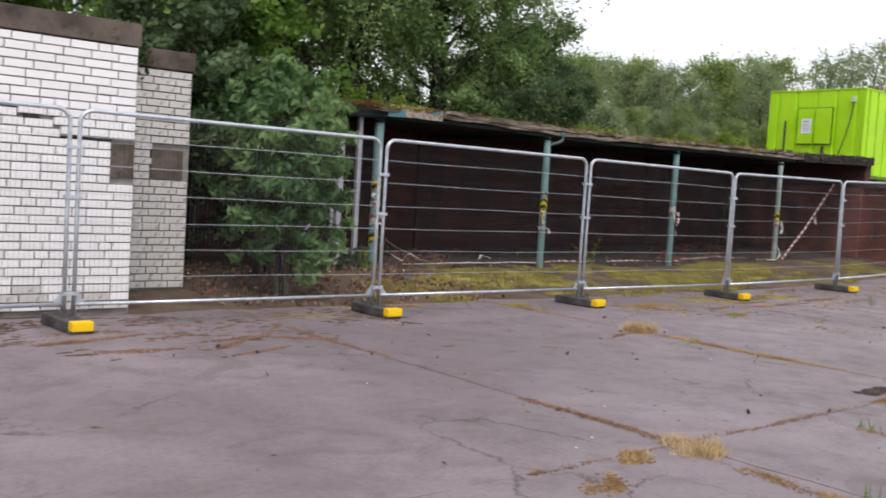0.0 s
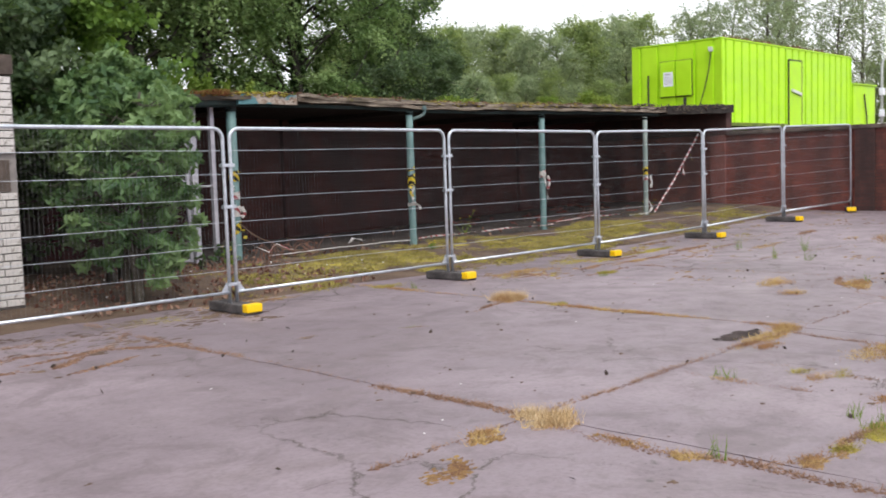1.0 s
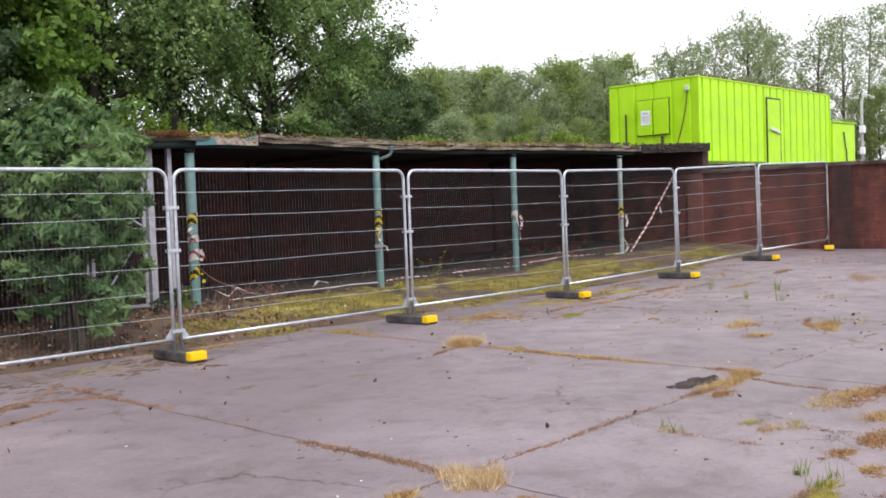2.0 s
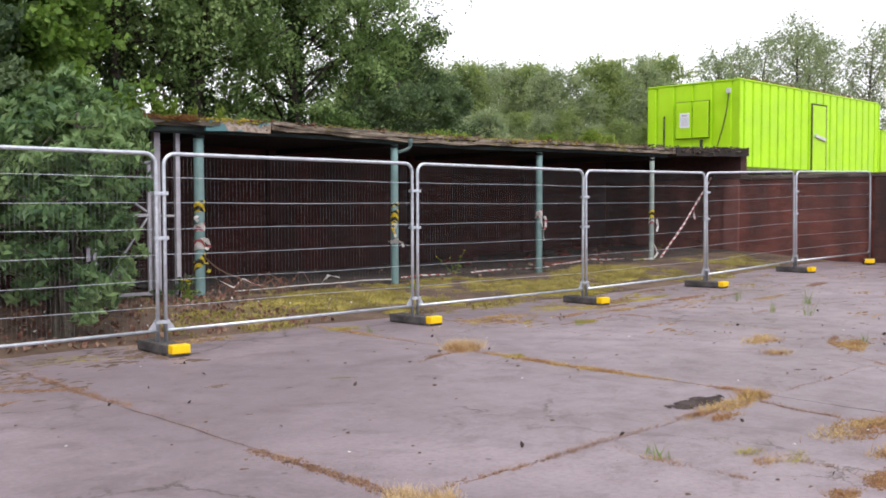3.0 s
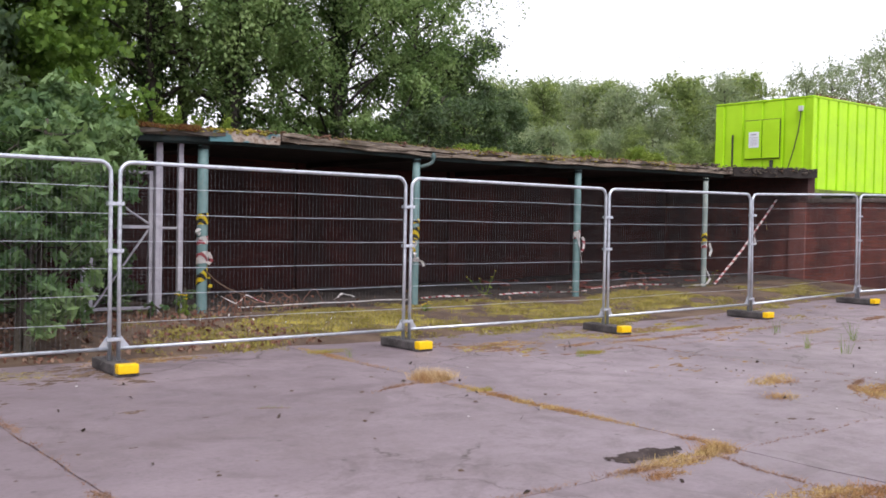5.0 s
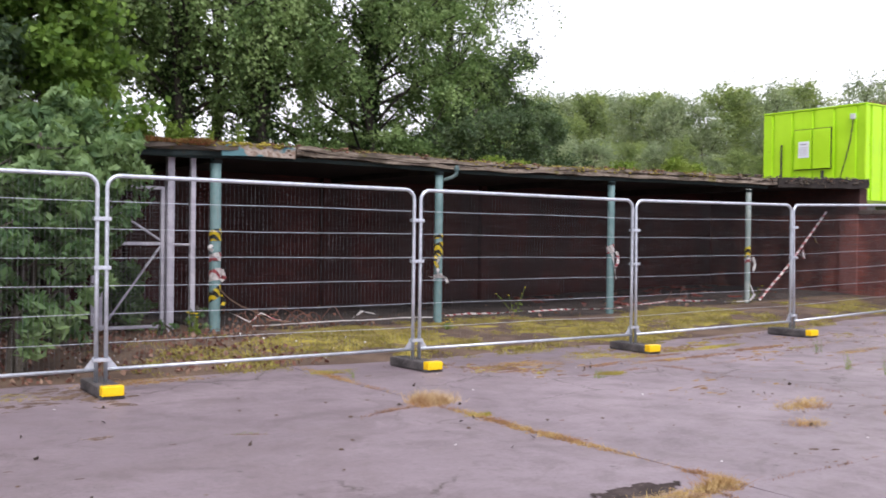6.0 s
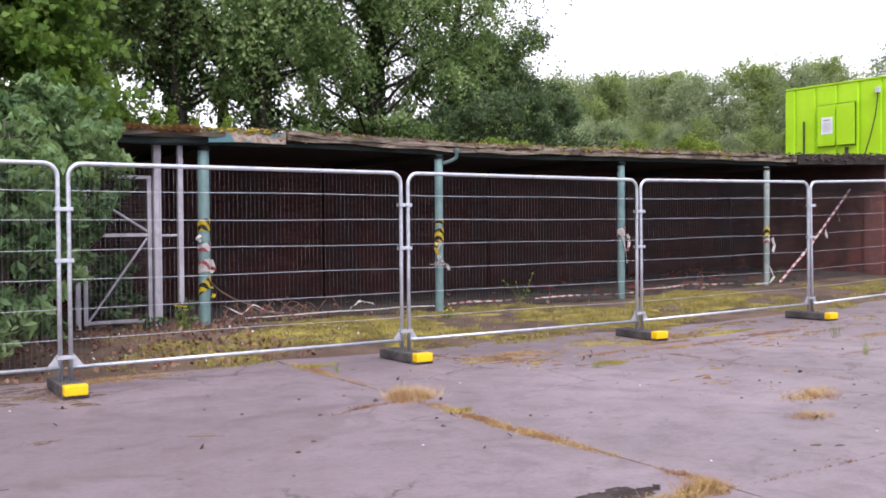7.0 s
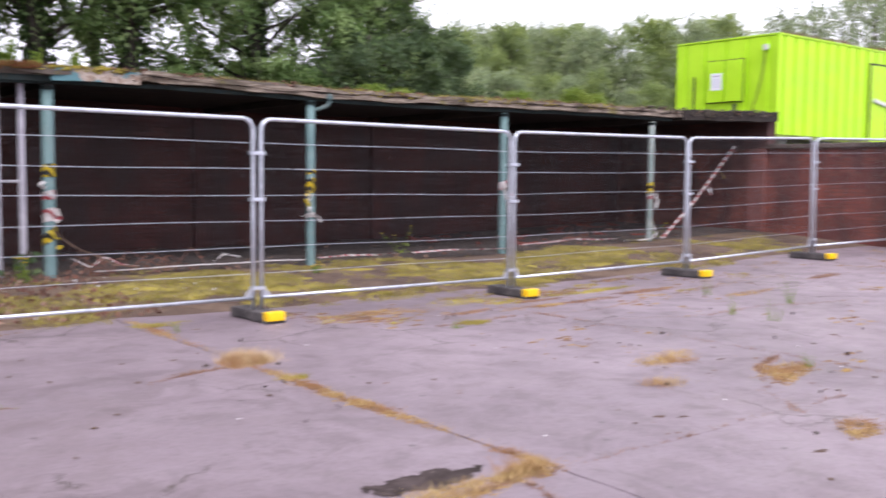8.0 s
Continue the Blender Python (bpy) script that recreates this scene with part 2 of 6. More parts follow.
COPING = make_plain("stained_concrete", (0.05, 0.038, 0.032), (0.15, 0.115, 0.1), 0.9, 1.7, spots=(0.045, 0.048, 0.026), bump=0.5)
GALV = make_plain("galvanised_steel", (0.5, 0.54, 0.6), (0.66, 0.7, 0.77), 0.38, 9.0, 0.75, spots=(0.42, 0.45, 0.5))
WIRE = make_plain("galvanised_wire", (0.16, 0.16, 0.17), (0.25, 0.25, 0.26), 0.6, 6.0, 0.5)
RUBBER = make_plain("recycled_rubber", (0.045, 0.04, 0.042), (0.1, 0.092, 0.092), 0.85, 9.0, spots=(0.14, 0.125, 0.12))
YELLOW = make_plain("yellow_reflector_plastic", (0.85, 0.52, 0.005), (0.92, 0.6, 0.01), 0.4, 12.0, spots=(0.75, 0.4, 0.01))
TEAL = make_plain("faded_teal_paint", (0.11, 0.2, 0.205), (0.17, 0.275, 0.28), 0.55, 3.5, spots=(0.2, 0.26, 0.25))
PALE_TEAL = make_plain("pale_worn_teal_paint", (0.2, 0.26, 0.25), (0.32, 0.36, 0.34), 0.6, 3.5, spots=(0.16, 0.22, 0.22))
DULL_TEAL = make_plain("dull_teal_pipe", (0.07, 0.12, 0.125), (0.13, 0.18, 0.18), 0.7, 5.0, spots=(0.16, 0.17, 0.16))
# Near black: painted shade under the roof and in the crack, grime on the eave slab.
SHADE_GRIME = make_plain("shade_grime_black", (0.016, 0.013, 0.012), (0.034, 0.028, 0.026), 0.95, 3.0)
DARK_TEAL = make_plain("dark_teal_gutter", (0.012, 0.017, 0.017), (0.022, 0.033, 0.034), 0.85, 3.0, spots=(0.03, 0.028, 0.022), spec=0.15)
TIMBER = make_timber()
FLAKING = make_flaking()
DULLGALV = make_plain("dull_galvanised_steel", (0.36, 0.35, 0.41), (0.5, 0.49, 0.55), 0.55, 6.0, 0.3)
ROOFING = make_plain("dirty_roof_deck", (0.055, 0.045, 0.038), (0.12, 0.1, 0.085), 0.95, 2.0, spots=(0.1, 0.105, 0.02))
CABIN = make_cabin_paint()
RUSTED = make_plain("grimy_green_rust", (0.09, 0.12, 0.03), (0.2, 0.3, 0.03), 0.85, 3.0, spots=(0.06, 0.04, 0.025))
DARKSTEEL = make_plain("dark_steel", (0.03, 0.035, 0.03), (0.06, 0.065, 0.05), 0.6, 6.0)
PAPER = make_plain("white_notice_paper", (0.8, 0.83, 0.9), (0.86, 0.89, 0.95), 0.5, 3.0, bump=0.02)
INK = make_plain("grey_print", (0.25, 0.26, 0.3), (0.32, 0.33, 0.37), 0.6, 8.0)
GREYPOLE = make_plain("grey_painted_pole", (0.5, 0.52, 0.54), (0.62, 0.64, 0.66), 0.5, 5.0)
STRETCHED = make_stripes("faded_red_white_tape", (0.5, 0.13, 0.13), (0.82, 0.76, 0.75), 0.34, share=0.42)
HAZARD = make_stripes("yellow_black_tape", (0.02, 0.02, 0.018), (0.78, 0.6, 0.02), 0.13)
REDWHITE = make_stripes("red_white_tape", (0.42, 0.075, 0.09), (0.76, 0.72, 0.72), 0.17, share=0.34)
LITTER = make_plain("white_plastic_scrap", (0.66, 0.64, 0.64), (0.8, 0.78, 0.78), 0.5, 9.0)
BARK = make_plain("dark_bark", (0.05, 0.042, 0.034), (0.1, 0.088, 0.072), 0.95, 5.0, spots=(0.03, 0.026, 0.02), bump=0.6)
BIRCHBARK = make_plain("birch_bark", (0.03, 0.026, 0.022), (0.065, 0.056, 0.047), 0.9, 3.0, spots=(0.04, 0.034, 0.03), bump=0.5)
LEAF_BIRCH = make_leaf("birch_leaf", (0.1, 0.18, 0.065), (0.22, 0.34, 0.125), (0.36, 0.5, 0.21), 0.5)
LEAF_DARK = make_leaf("dark_shrub_leaf", (0.045, 0.085, 0.045), (0.1, 0.155, 0.08), (0.18, 0.25, 0.135), 0.4)
LEAF_BUSH = make_leaf("buddleia_leaf", (0.045, 0.1, 0.045), (0.12, 0.215, 0.088), (0.27, 0.4, 0.175), 0.4)
# Leaf colour lifted beyond real foliage to paint in the distance haze.
LEAF_HAZED = make_leaf("hazed_wood_leaf", (0.27, 0.34, 0.22), (0.37, 0.44, 0.28), (0.45, 0.51, 0.31), 0.6)
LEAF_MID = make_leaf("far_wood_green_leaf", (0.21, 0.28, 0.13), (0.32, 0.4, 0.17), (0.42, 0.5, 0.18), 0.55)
LEAF_IVY = make_leaf("ivy_leaf", (0.02, 0.045, 0.018), (0.045, 0.085, 0.03), (0.06, 0.11, 0.04), 0.3)
LEAF_SYCAMORE = make_leaf("sycamore_leaf", (0.09, 0.18, 0.04), (0.19, 0.33, 0.065), (0.29, 0.45, 0.1), 0.55)
PETAL = make_plain("yellow_petals", (0.8, 0.6, 0.01), (0.88, 0.7, 0.02), 0.6, 20.0)
SORREL = make_moss("reddish_sorrel", (0.17, 0.06, 0.032), (0.22, 0.1, 0.045), (0.14, 0.13, 0.03))
# Floor in a near-black, mottled brown tone.
DARK_FLOOR = make_plain("dark_floor", (0.03, 0.024, 0.022), (0.07, 0.054, 0.048), 0.95, 1.6, spots=(0.1, 0.07, 0.055), bump=0.6)
POTHOLE = make_plain("damp_dark_patch", (0.035, 0.027, 0.025), (0.075, 0.058, 0.056), 0.95, 7.0, spots=(0.11, 0.088, 0.086), spec=0.1)
DARKLEAF = make_plain("rotten_dark_leaf", (0.03, 0.022, 0.018), (0.07, 0.05, 0.04), 0.9, 20.0)
DEADLEAF = make_moss("dead_leaves", (0.13, 0.055, 0.045), (0.22, 0.105, 0.075), (0.33, 0.23, 0.17))


# ---------- mesh helpers ----------
def thing(name, label, category, group="", at=(0, 0, 0), kind=""):
    ob = new(name)
    ob.location = at
    return tagged(ob, label, category, group, kind)


def part(name, bm, material, parent=None, label="", smooth=False):
    me = bpy.data.meshes.new(name)
    bm.to_mesh(me)
    bm.free()
    me.materials.append(material)
    if smooth:
        me.polygons.foreach_set("use_smooth", [True] * len(me.polygons))
    ob = new(name, me)
    if parent is not None:
        ob.parent = parent
    if label:
        ob["label"] = label
    return ob


def stuff(ob):
    ob["kind"] = "stuff"
    return ob


def raw(name, verts, faces, material, parent=None, smooth=False):
    """A mesh object from arrays; all faces have the same number of corners."""
    verts, faces = np.asarray(verts, np.float32), np.asarray(faces, np.int32)
    me = bpy.data.meshes.new(name)
    k = faces.shape[1]
    me.vertices.add(len(verts))
    me.vertices.foreach_set("co", verts.ravel())
    me.loops.add(faces.size)
    me.loops.foreach_set("vertex_index", faces.ravel())
    me.polygons.add(len(faces))
    me.polygons.foreach_set("loop_start", np.arange(0, faces.size, k, dtype=np.int32))
    if smooth:
        me.polygons.foreach_set("use_smooth", np.ones(len(faces), bool))
    me.update(calc_edges=True)
    me.validate()
    me.materials.append(material)
    ob = new(name, me)
    if parent is not None:
        ob.parent = parent
    return ob


def box(bm, x0, x1, y0, y1, z0, z1, bevel=0.0, m=None):
    made = bmesh.ops.create_cube(bm, size=1.0)["verts"]
    for v in made:
        v.co = Vector(((x0 + x1) / 2 + v.co.x * (x1 - x0), (y0 + y1) / 2 + v.co.y * (y1 - y0), (z0 + z1) / 2 + v.co.z * (z1 - z0)))
    if bevel:
        edges = list({e for v in made for e in v.link_edges})
        out = bmesh.ops.bevel(bm, geom=edges, offset=bevel, segments=2, affect="EDGES", profile=0.6)
        made = list({v for f in out["faces"] for v in f.verts} | {v for v in made if v.is_valid})
    if m is not None:
        bmesh.ops.transform(bm, matrix=m, verts=made)
    return bm


def tube(bm, pts, radius, seg=8, closed=False, caps=True):
    """A swept tube; radius is one number or one a point."""
    pts = [Vector(p) for p in pts]
    count = len(pts)
    rads = radius if isinstance(radius, (list, tuple)) else [radius] * count
    rings = []
    side = None
    for i, p in enumerate(pts):
        if closed:
            d = pts[(i + 1) % count] - pts[i - 1]
        else:
            d = pts[min(i + 1, count - 1)] - pts[max(i - 1, 0)]
        d.normalize()
        if side is None:
            side = d.orthogonal().normalized()
        else:
            side = (side - d * side.dot(d))
            side = side.normalized() if side.length > 1e-6 else d.orthogonal().normalized()
        up = d.cross(side)
        rings.append([bm.verts.new(p + (side * math.cos(a) + up * math.sin(a)) * rads[i]) for a in (2 * math.pi * k / seg for k in range(seg))])
    last = count if closed else count - 1
    for i in range(last):
        a, b = rings[i], rings[(i + 1) % count]
        for k in range(seg):
            bm.faces.new((a[k], a[(k + 1) % seg], b[(k + 1) % seg], b[k]))
    if caps and not closed:
        bm.faces.new(list(reversed(rings[0])))
        bm.faces.new(rings[-1])
    return bm


def ss(v):
    v = np.clip(v, 0, 1)
    return v * v * (3 - 2 * v)


def gz(x, y):
    """Height of the yard: it rises a little towards the far wall and into the shelter."""
    return 0.22 * ss((np.asarray(x, float) - 4) / 10.5) + 0.14 * ss((np.asarray(y, float) - 0.8) / 2.6)


def wave(x, y, s=1.0, seed=0.0):
    """Cheap smooth unevenness for arrays, about -1 to 1."""
    x, y = np.asarray(x, float) * s + seed * 1.7, np.asarray(y, float) * s - seed * 2.3
    return (np.sin(1.7 * x + 0.6 * y) + np.sin(-0.9 * x + 1.9 * y + 1.3) + np.sin(3.1 * x + 2.3 * y + seed) * 0.6 + np.sin(5.3 * x - 4.1 * y) * 0.4) / 3.0


BANK = 2.12
WALL_X, BACK_Y = 13.7, 7.5


# ---------- ground sheet ----------
def build_ground():
    xs = np.concatenate([[-900, -400, -180, -90, -45, -28], np.arange(-20, 13.6, 0.4), [13.78, 13.9, 14.4, 16, 19, 23, 28, 36, 50, 80, 140, 260, 500, 900]])
    ys = np.concatenate([[-900, -400, -180, -90, -45, -26], np.arange(-18, 7.5, 0.3), [7.58, 7.7, 8.2, 9.5, 12, 16, 22, 30, 45, 80, 140, 260, 500, 900]])
    X, Y = np.meshgrid(xs, ys)
    Z = gz(np.clip(X, -20, 14), np.clip(Y, -18, 7.6)) - 0.02 + 0.005 * wave(X, Y, 1.3)
    Z = Z + 0.03 * ss((Y - 0.9) / 0.4)
    high = (X > 13.85) | (Y > 7.65)
    Z = np.where(high, BANK + 0.06 * wave(X, Y, 0.3), Z)
    nx, ny = len(xs), len(ys)
    idx = np.arange(nx * ny).reshape(ny, nx)
    faces = np.stack([idx[:-1, :-1], idx[:-1, 1:], idx[1:, 1:], idx[1:, :-1]], -1).reshape(-1, 4)
    ob = raw("ground", np.stack([X, Y, Z], -1).reshape(-1, 3), faces, SOIL, smooth=False)
    tagged(ob, "brown soil and rough ground round the yard", "ground", kind="structure")


build_ground()

SLAB_X = [-16.6, -12.75, -8.9, -5.05, -1.2, 2.65, 6.5, 10.35, 13.66]
SLAB_Y = [-17.3, -11.2, -5.03, 1.15]


def build_pavement():
    root = thing("pavement", "worn grey concrete yard slabs with overgrown joints", "pavement", kind="structure")
    for i in range(len(SLAB_X) - 1):
        for j in range(len(SLAB_Y) - 1):
            x0, x1, y0, y1 = SLAB_X[i], SLAB_X[i + 1], SLAB_Y[j], SLAB_Y[j + 1]
            us, vs = np.linspace(0, 1, 40), np.linspace(0, 1, 56)
            U, V = np.meshgrid(us, vs)
            X, Y = x0 + (x1 - x0) * U, y0 + (y1 - y0) * V
            # ragged edges, drawn in from the joint
            q = 0.006 if i < 4 else 0.0015
            bend_x, bend_y = 0.022 * wave(Y, Y, 2.3, 6), 0.025 * wave(X, X, 1.9, 8)
            X = X + np.where((U == 0) | (U == 1), bend_x, 0) + np.where(U == 0, 0.012 + 0.012 * wave(Y, Y, 3.1, i), 0) * (0.7 if i < 5 else 0.15) - np.where(U == 1, q + q * wave(Y, Y, 2.7, i + 5), 0)
            gap = np.clip(q * (0.35 + 1.2 * wave(X, X, 2.6, j)), 0, 1) if i < 4 else np.clip(0.006 * (wave(X, X, 1.4, j) - 0.35), 0, 1)
            Y = Y + np.where((V == 0) | (V == 1), bend_y, 0) + np.where(V == 0, gap, 0) - np.where(V == 1, gap, 0)
            if j == len(SLAB_Y) - 2:
                Y = Y + np.where(V == 1, 0.12 * wave(X, X, 1.9, 4), 0)
            Z = gz(X, Y) + 0.006 * wave(X, Y, 0.9, 2)
            n0, n1 = len(vs), len(us)
            idx = np.arange(n0 * n1).reshape(n0, n1)
            faces = np.stack([idx[:-1, :-1], idx[:-1, 1:], idx[1:, 1:], idx[1:, :-1]], -1).reshape(-1, 4)
            top = np.stack([X, Y, Z], -1).reshape(-1, 3)
            ring = np.concatenate([idx[0, :-1], idx[:-1, -1], idx[-1, :0:-1], idx[:0:-1, 0]])
            # the sides have corners of their own, so that the arris stays crisp
            low = top[ring] - np.array([0, 0, 0.07])
            rim = len(top) + np.arange(len(ring))
            lid = rim + len(ring)
            skirt = np.stack([np.roll(rim, -1), rim, lid, np.roll(lid, -1)], -1)
            raw("concrete_slab", np.concatenate([top, top[ring], low]), np.concatenate([faces, skirt]), CONCRETE, root)


build_pavement()


# ---------- walls ----------
def build_walls():
    bm = bmesh.new()
    box(bm, WALL_X, WALL_X + 0.3, -17.3, BACK_Y + 0.3, -0.2, 2.14)
    wall_e = part("wall_east", bm, RED_BRICK)
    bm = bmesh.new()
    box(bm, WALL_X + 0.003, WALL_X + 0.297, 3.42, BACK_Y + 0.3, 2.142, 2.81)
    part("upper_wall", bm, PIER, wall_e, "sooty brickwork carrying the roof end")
    bm = bmesh.new()
    box(bm, WALL_X - 0.05, WALL_X - 0.003, 3.44, 3.86, 0.1, 2.13, 0.006)
    part("end_pier", bm, PINK_BRICK, wall_e, "paler brick pier at the shelter's end")
    tagged(wall_e, "old red brick retaining wall with soot stains", "wall", kind="structure")
    bm = bmesh.new()
    box(bm, WALL_X - 0.07, WALL_X - 0.003, -0.33, 0.12, -0.1, 2.13, 0.008)
    tagged(part("wall_pier", bm, PIER), "soot-dark brick pier where the fence ends", "wall", kind="structure")
    for k, y0 in enumerate(np.arange(-17.3, 3.3, 1.2)):
        bm = bmesh.new()
        box(bm, WALL_X - 0.06, WALL_X + 0.36, y0 + 0.006, min(y0 + 1.194, 3.4), 2.14, 2.235 + 0.006 * math.sin(k * 2.3), 0.018)
        part("coping_stone", bm, COPING, wall_e)
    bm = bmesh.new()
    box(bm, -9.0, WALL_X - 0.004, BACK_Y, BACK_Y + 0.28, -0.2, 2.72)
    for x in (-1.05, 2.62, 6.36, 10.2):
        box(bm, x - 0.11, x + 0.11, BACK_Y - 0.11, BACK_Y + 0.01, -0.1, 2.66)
    tagged(part("wall_north", bm, SHADED_BRICK), "brick rear wall of the shelter, its colour darkened for roof shade", "wall", kind="structure")


build_walls()


# ---------- open shelter ----------
def eave_y(x):
    return 4.0 - 0.0417 * (x + 2.3)


def eave_z(x):
    return 2.78 + 0.02 * math.sin(0.9 * x + 1.0) + 0.1 * max(0, (x - 7) / 7)


def board(bm, x0, x1, dy, z0, z1, depth, sag=0.0, wobble=0.008, seed=0):
    """A board along the eave, following its line, with uneven edges."""
    steps = max(3, int((x1 - x0) / 0.18))
    rows = []
    for k in range(steps + 1):
        f = k / steps
        x = x0 + (x1 - x0) * f
        y = eave_y(x) + dy + wobble * math.sin(7 * x + seed)
        d = -sag * math.sin(math.pi * f) + wobble * math.sin(5.3 * x + 2 * seed)
        e = wobble * 1.3 * math.sin(11 * x + seed * 3)
        zz = eave_z(x) - 2.78
        rows.append([bm.verts.new((x, y, z0 + zz + d)), bm.verts.new((x, y, z1 + zz + d + e)), bm.verts.new((x, y + depth, z1 + zz + d + e)), bm.verts.new((x, y + depth, z0 + zz + d))])
    for a, b in zip(rows, rows[1:]):
        for k in range(4):
            bm.faces.new((a[k], b[k], b[(k + 1) % 4], a[(k + 1) % 4]))
    bm.faces.new(rows[0])
    bm.faces.new(rows[-1][::-1])
    return bm


POSTS = [(-0.92, 4.14), (2.73, 3.915), (6.44, 3.795), (10.04, 3.565)]


def build_shelter():
    root = thing("shelter", "derelict open shelter with rotten mossy flat roof and teal posts", "shelter")
    # roof deck with a worn, uneven top
    xs, ys = np.linspace(-2.3, 13.85, 110), np.linspace(0, 1, 30)
    U, V = np.meshgrid(xs, ys)
    ey = 4.0 - 0.0417 * (U + 2.3)
    Y = ey + 0.02 + (BACK_Y + 0.35 - ey) * V
    ez = np.vectorize(eave_z)(U)
    ZT = ez - 0.02 + 0.02 * wave(U, Y, 2.3) + 0.015 * wave(U, Y, 6.1, 2) - 0.04 * V
    ZB = ez - 0.12 - 0.04 * V
    n0, n1 = U.shape
    idx = np.arange(n0 * n1).reshape(n0, n1)
    q = np.stack([idx[:-1, :-1], idx[:-1, 1:], idx[1:, 1:], idx[1:, :-1]], -1).reshape(-1, 4)
    ring = np.concatenate([idx[0, :-1], idx[:-1, -1], idx[-1, :0:-1], idx[:0:-1, 0]])
    low = ring + n0 * n1
    sk = np.stack([np.roll(ring, -1), ring, low, np.roll(low, -1)], -1)
    vt = np.concatenate([np.stack([U, Y, ZT], -1).reshape(-1, 3), np.stack([U, Y, ZB], -1).reshape(-1, 3)])
    deck = raw("roof", vt, np.concatenate([q, q[:, ::-1] + n0 * n1, sk]), ROOFING, root)
    deck["label"] = "flat roof deck with dirt and moss"
    # Thin dark sheet added below the deck in place of its underside shade.
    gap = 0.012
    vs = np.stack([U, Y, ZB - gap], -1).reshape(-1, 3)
    shade_sheet = raw("shade_sheet", vs, q[:, ::-1], SHADE_GRIME, root)
    shade_sheet["label"] = "near-black sheet under the roof that paints in its shade"
    # eave pieces
    part("fascia", board(bmesh.new(), -2.3, -0.92, 0.03, 2.58, 2.68, 0.05, seed=1), DARK_TEAL, root, "dark teal fascia board")
    part("fascia", board(bmesh.new(), -0.92, 0.17, -0.03, 2.6, 2.755, 0.05, 0.0, 0.006, 2), FLAKING, root, "fascia board with flaking teal paint")
    part("eave_board", board(bmesh.new(), 0.2, 3.7, -0.04, 2.72, 2.775, 0.12, 0.05, 0.012, 3), TIMBER, root, "split grey timber board")
    part("eave_board", board(bmesh.new(), 0.2, 5.4, -0.015, 2.655, 2.715, 0.1, 0.04, 0.012, 4), TIMBER, root, "sagging grey timber board")
    part("eave_board", board(bmesh.new(), 3.72, 7.6, -0.02, 2.72, 2.765, 0.12, 0.01, 0.01, 5), TIMBER, root, "mossy timber board")
    part("eave_board", board(bmesh.new(), 5.42, 10.8, -0.01, 2.64, 2.7, 0.1, 0.02, 0.008, 6), TIMBER, root, "mossy timber board")
    part("eave_board", board(bmesh.new(), 7.62, 10.8, -0.02, 2.71, 2.76, 0.12, 0.0, 0.012, 7), TIMBER, root, "mossy timber board")
    part("eave_slab", board(bmesh.new(), 10.82, 13.86, -0.03, 2.6, 2.8, 0.3, 0.0, 0.009, 8), SHADE_GRIME, root, "dark concrete edge slab")
    part("soil_layer", board(bmesh.new(), -2.32, -0.3, -0.03, 2.685, 2.765, 0.4, 0.0, 0.02, 11), ROOFING, root, "layer of soil and roots on the roof edge")
    part("gutter", board(bmesh.new(), -2.3, 10.6, 0.06, 2.56, 2.615, 0.07, 0.0, 0.004, 9), DARK_TEAL, root, "dark teal gutter")
    # beams under the deck, coloured near black to paint the shade there
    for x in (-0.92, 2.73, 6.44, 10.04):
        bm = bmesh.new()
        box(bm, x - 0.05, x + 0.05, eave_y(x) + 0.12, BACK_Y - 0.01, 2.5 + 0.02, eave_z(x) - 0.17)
        part("roof_beam", bm, SHADE_GRIME, root)
    for k, (x, y) in enumerate(POSTS):
        g = float(gz(x, y))
        r = (0.078, 0.066, 0.066, 0.056)[k]
        bm = bmesh.new()
        tube(bm, [(x, y, g - 0.1), (x, y, g + 0.02), (x, y, 2.0), (x, y, 2.56)], [r * 1.02, r, r * 0.98, r * 0.97], 16)
        post = part("post", bm, TEAL if k < 3 else PALE_TEAL, root, "round steel post with faded teal paint" if k < 3 else "thinner grey-teal steel post", smooth=True)
        bm = bmesh.new()
        tube(bm, [(x, y, 2.5), (x, y, 2.545)], r * 1.2, 16)
        part("collar", bm, DARK_TEAL, post)
    # swan neck of the downpipe
    bm = bmesh.new()
    tube(bm, [(2.95, 3.74, 2.66), (2.95, 3.74, 2.55), (2.94, 3.75, 2.51), (2.89, 3.79, 2.47), (2.82, 3.85, 2.44), (2.75, 3.9, 2.42)], 0.03, 10)
    pipe = part("downpipe_bend", bm, DULL_TEAL, root, "swan-neck rainwater pipe", smooth=True)
    bm = bmesh.new()
    tube(bm, [(2.95, 3.74, 2.58), (2.95, 3.74, 2.63)], 0.046, 10)
    part("pipe_socket", bm, DULL_TEAL, pipe)


build_shelter()


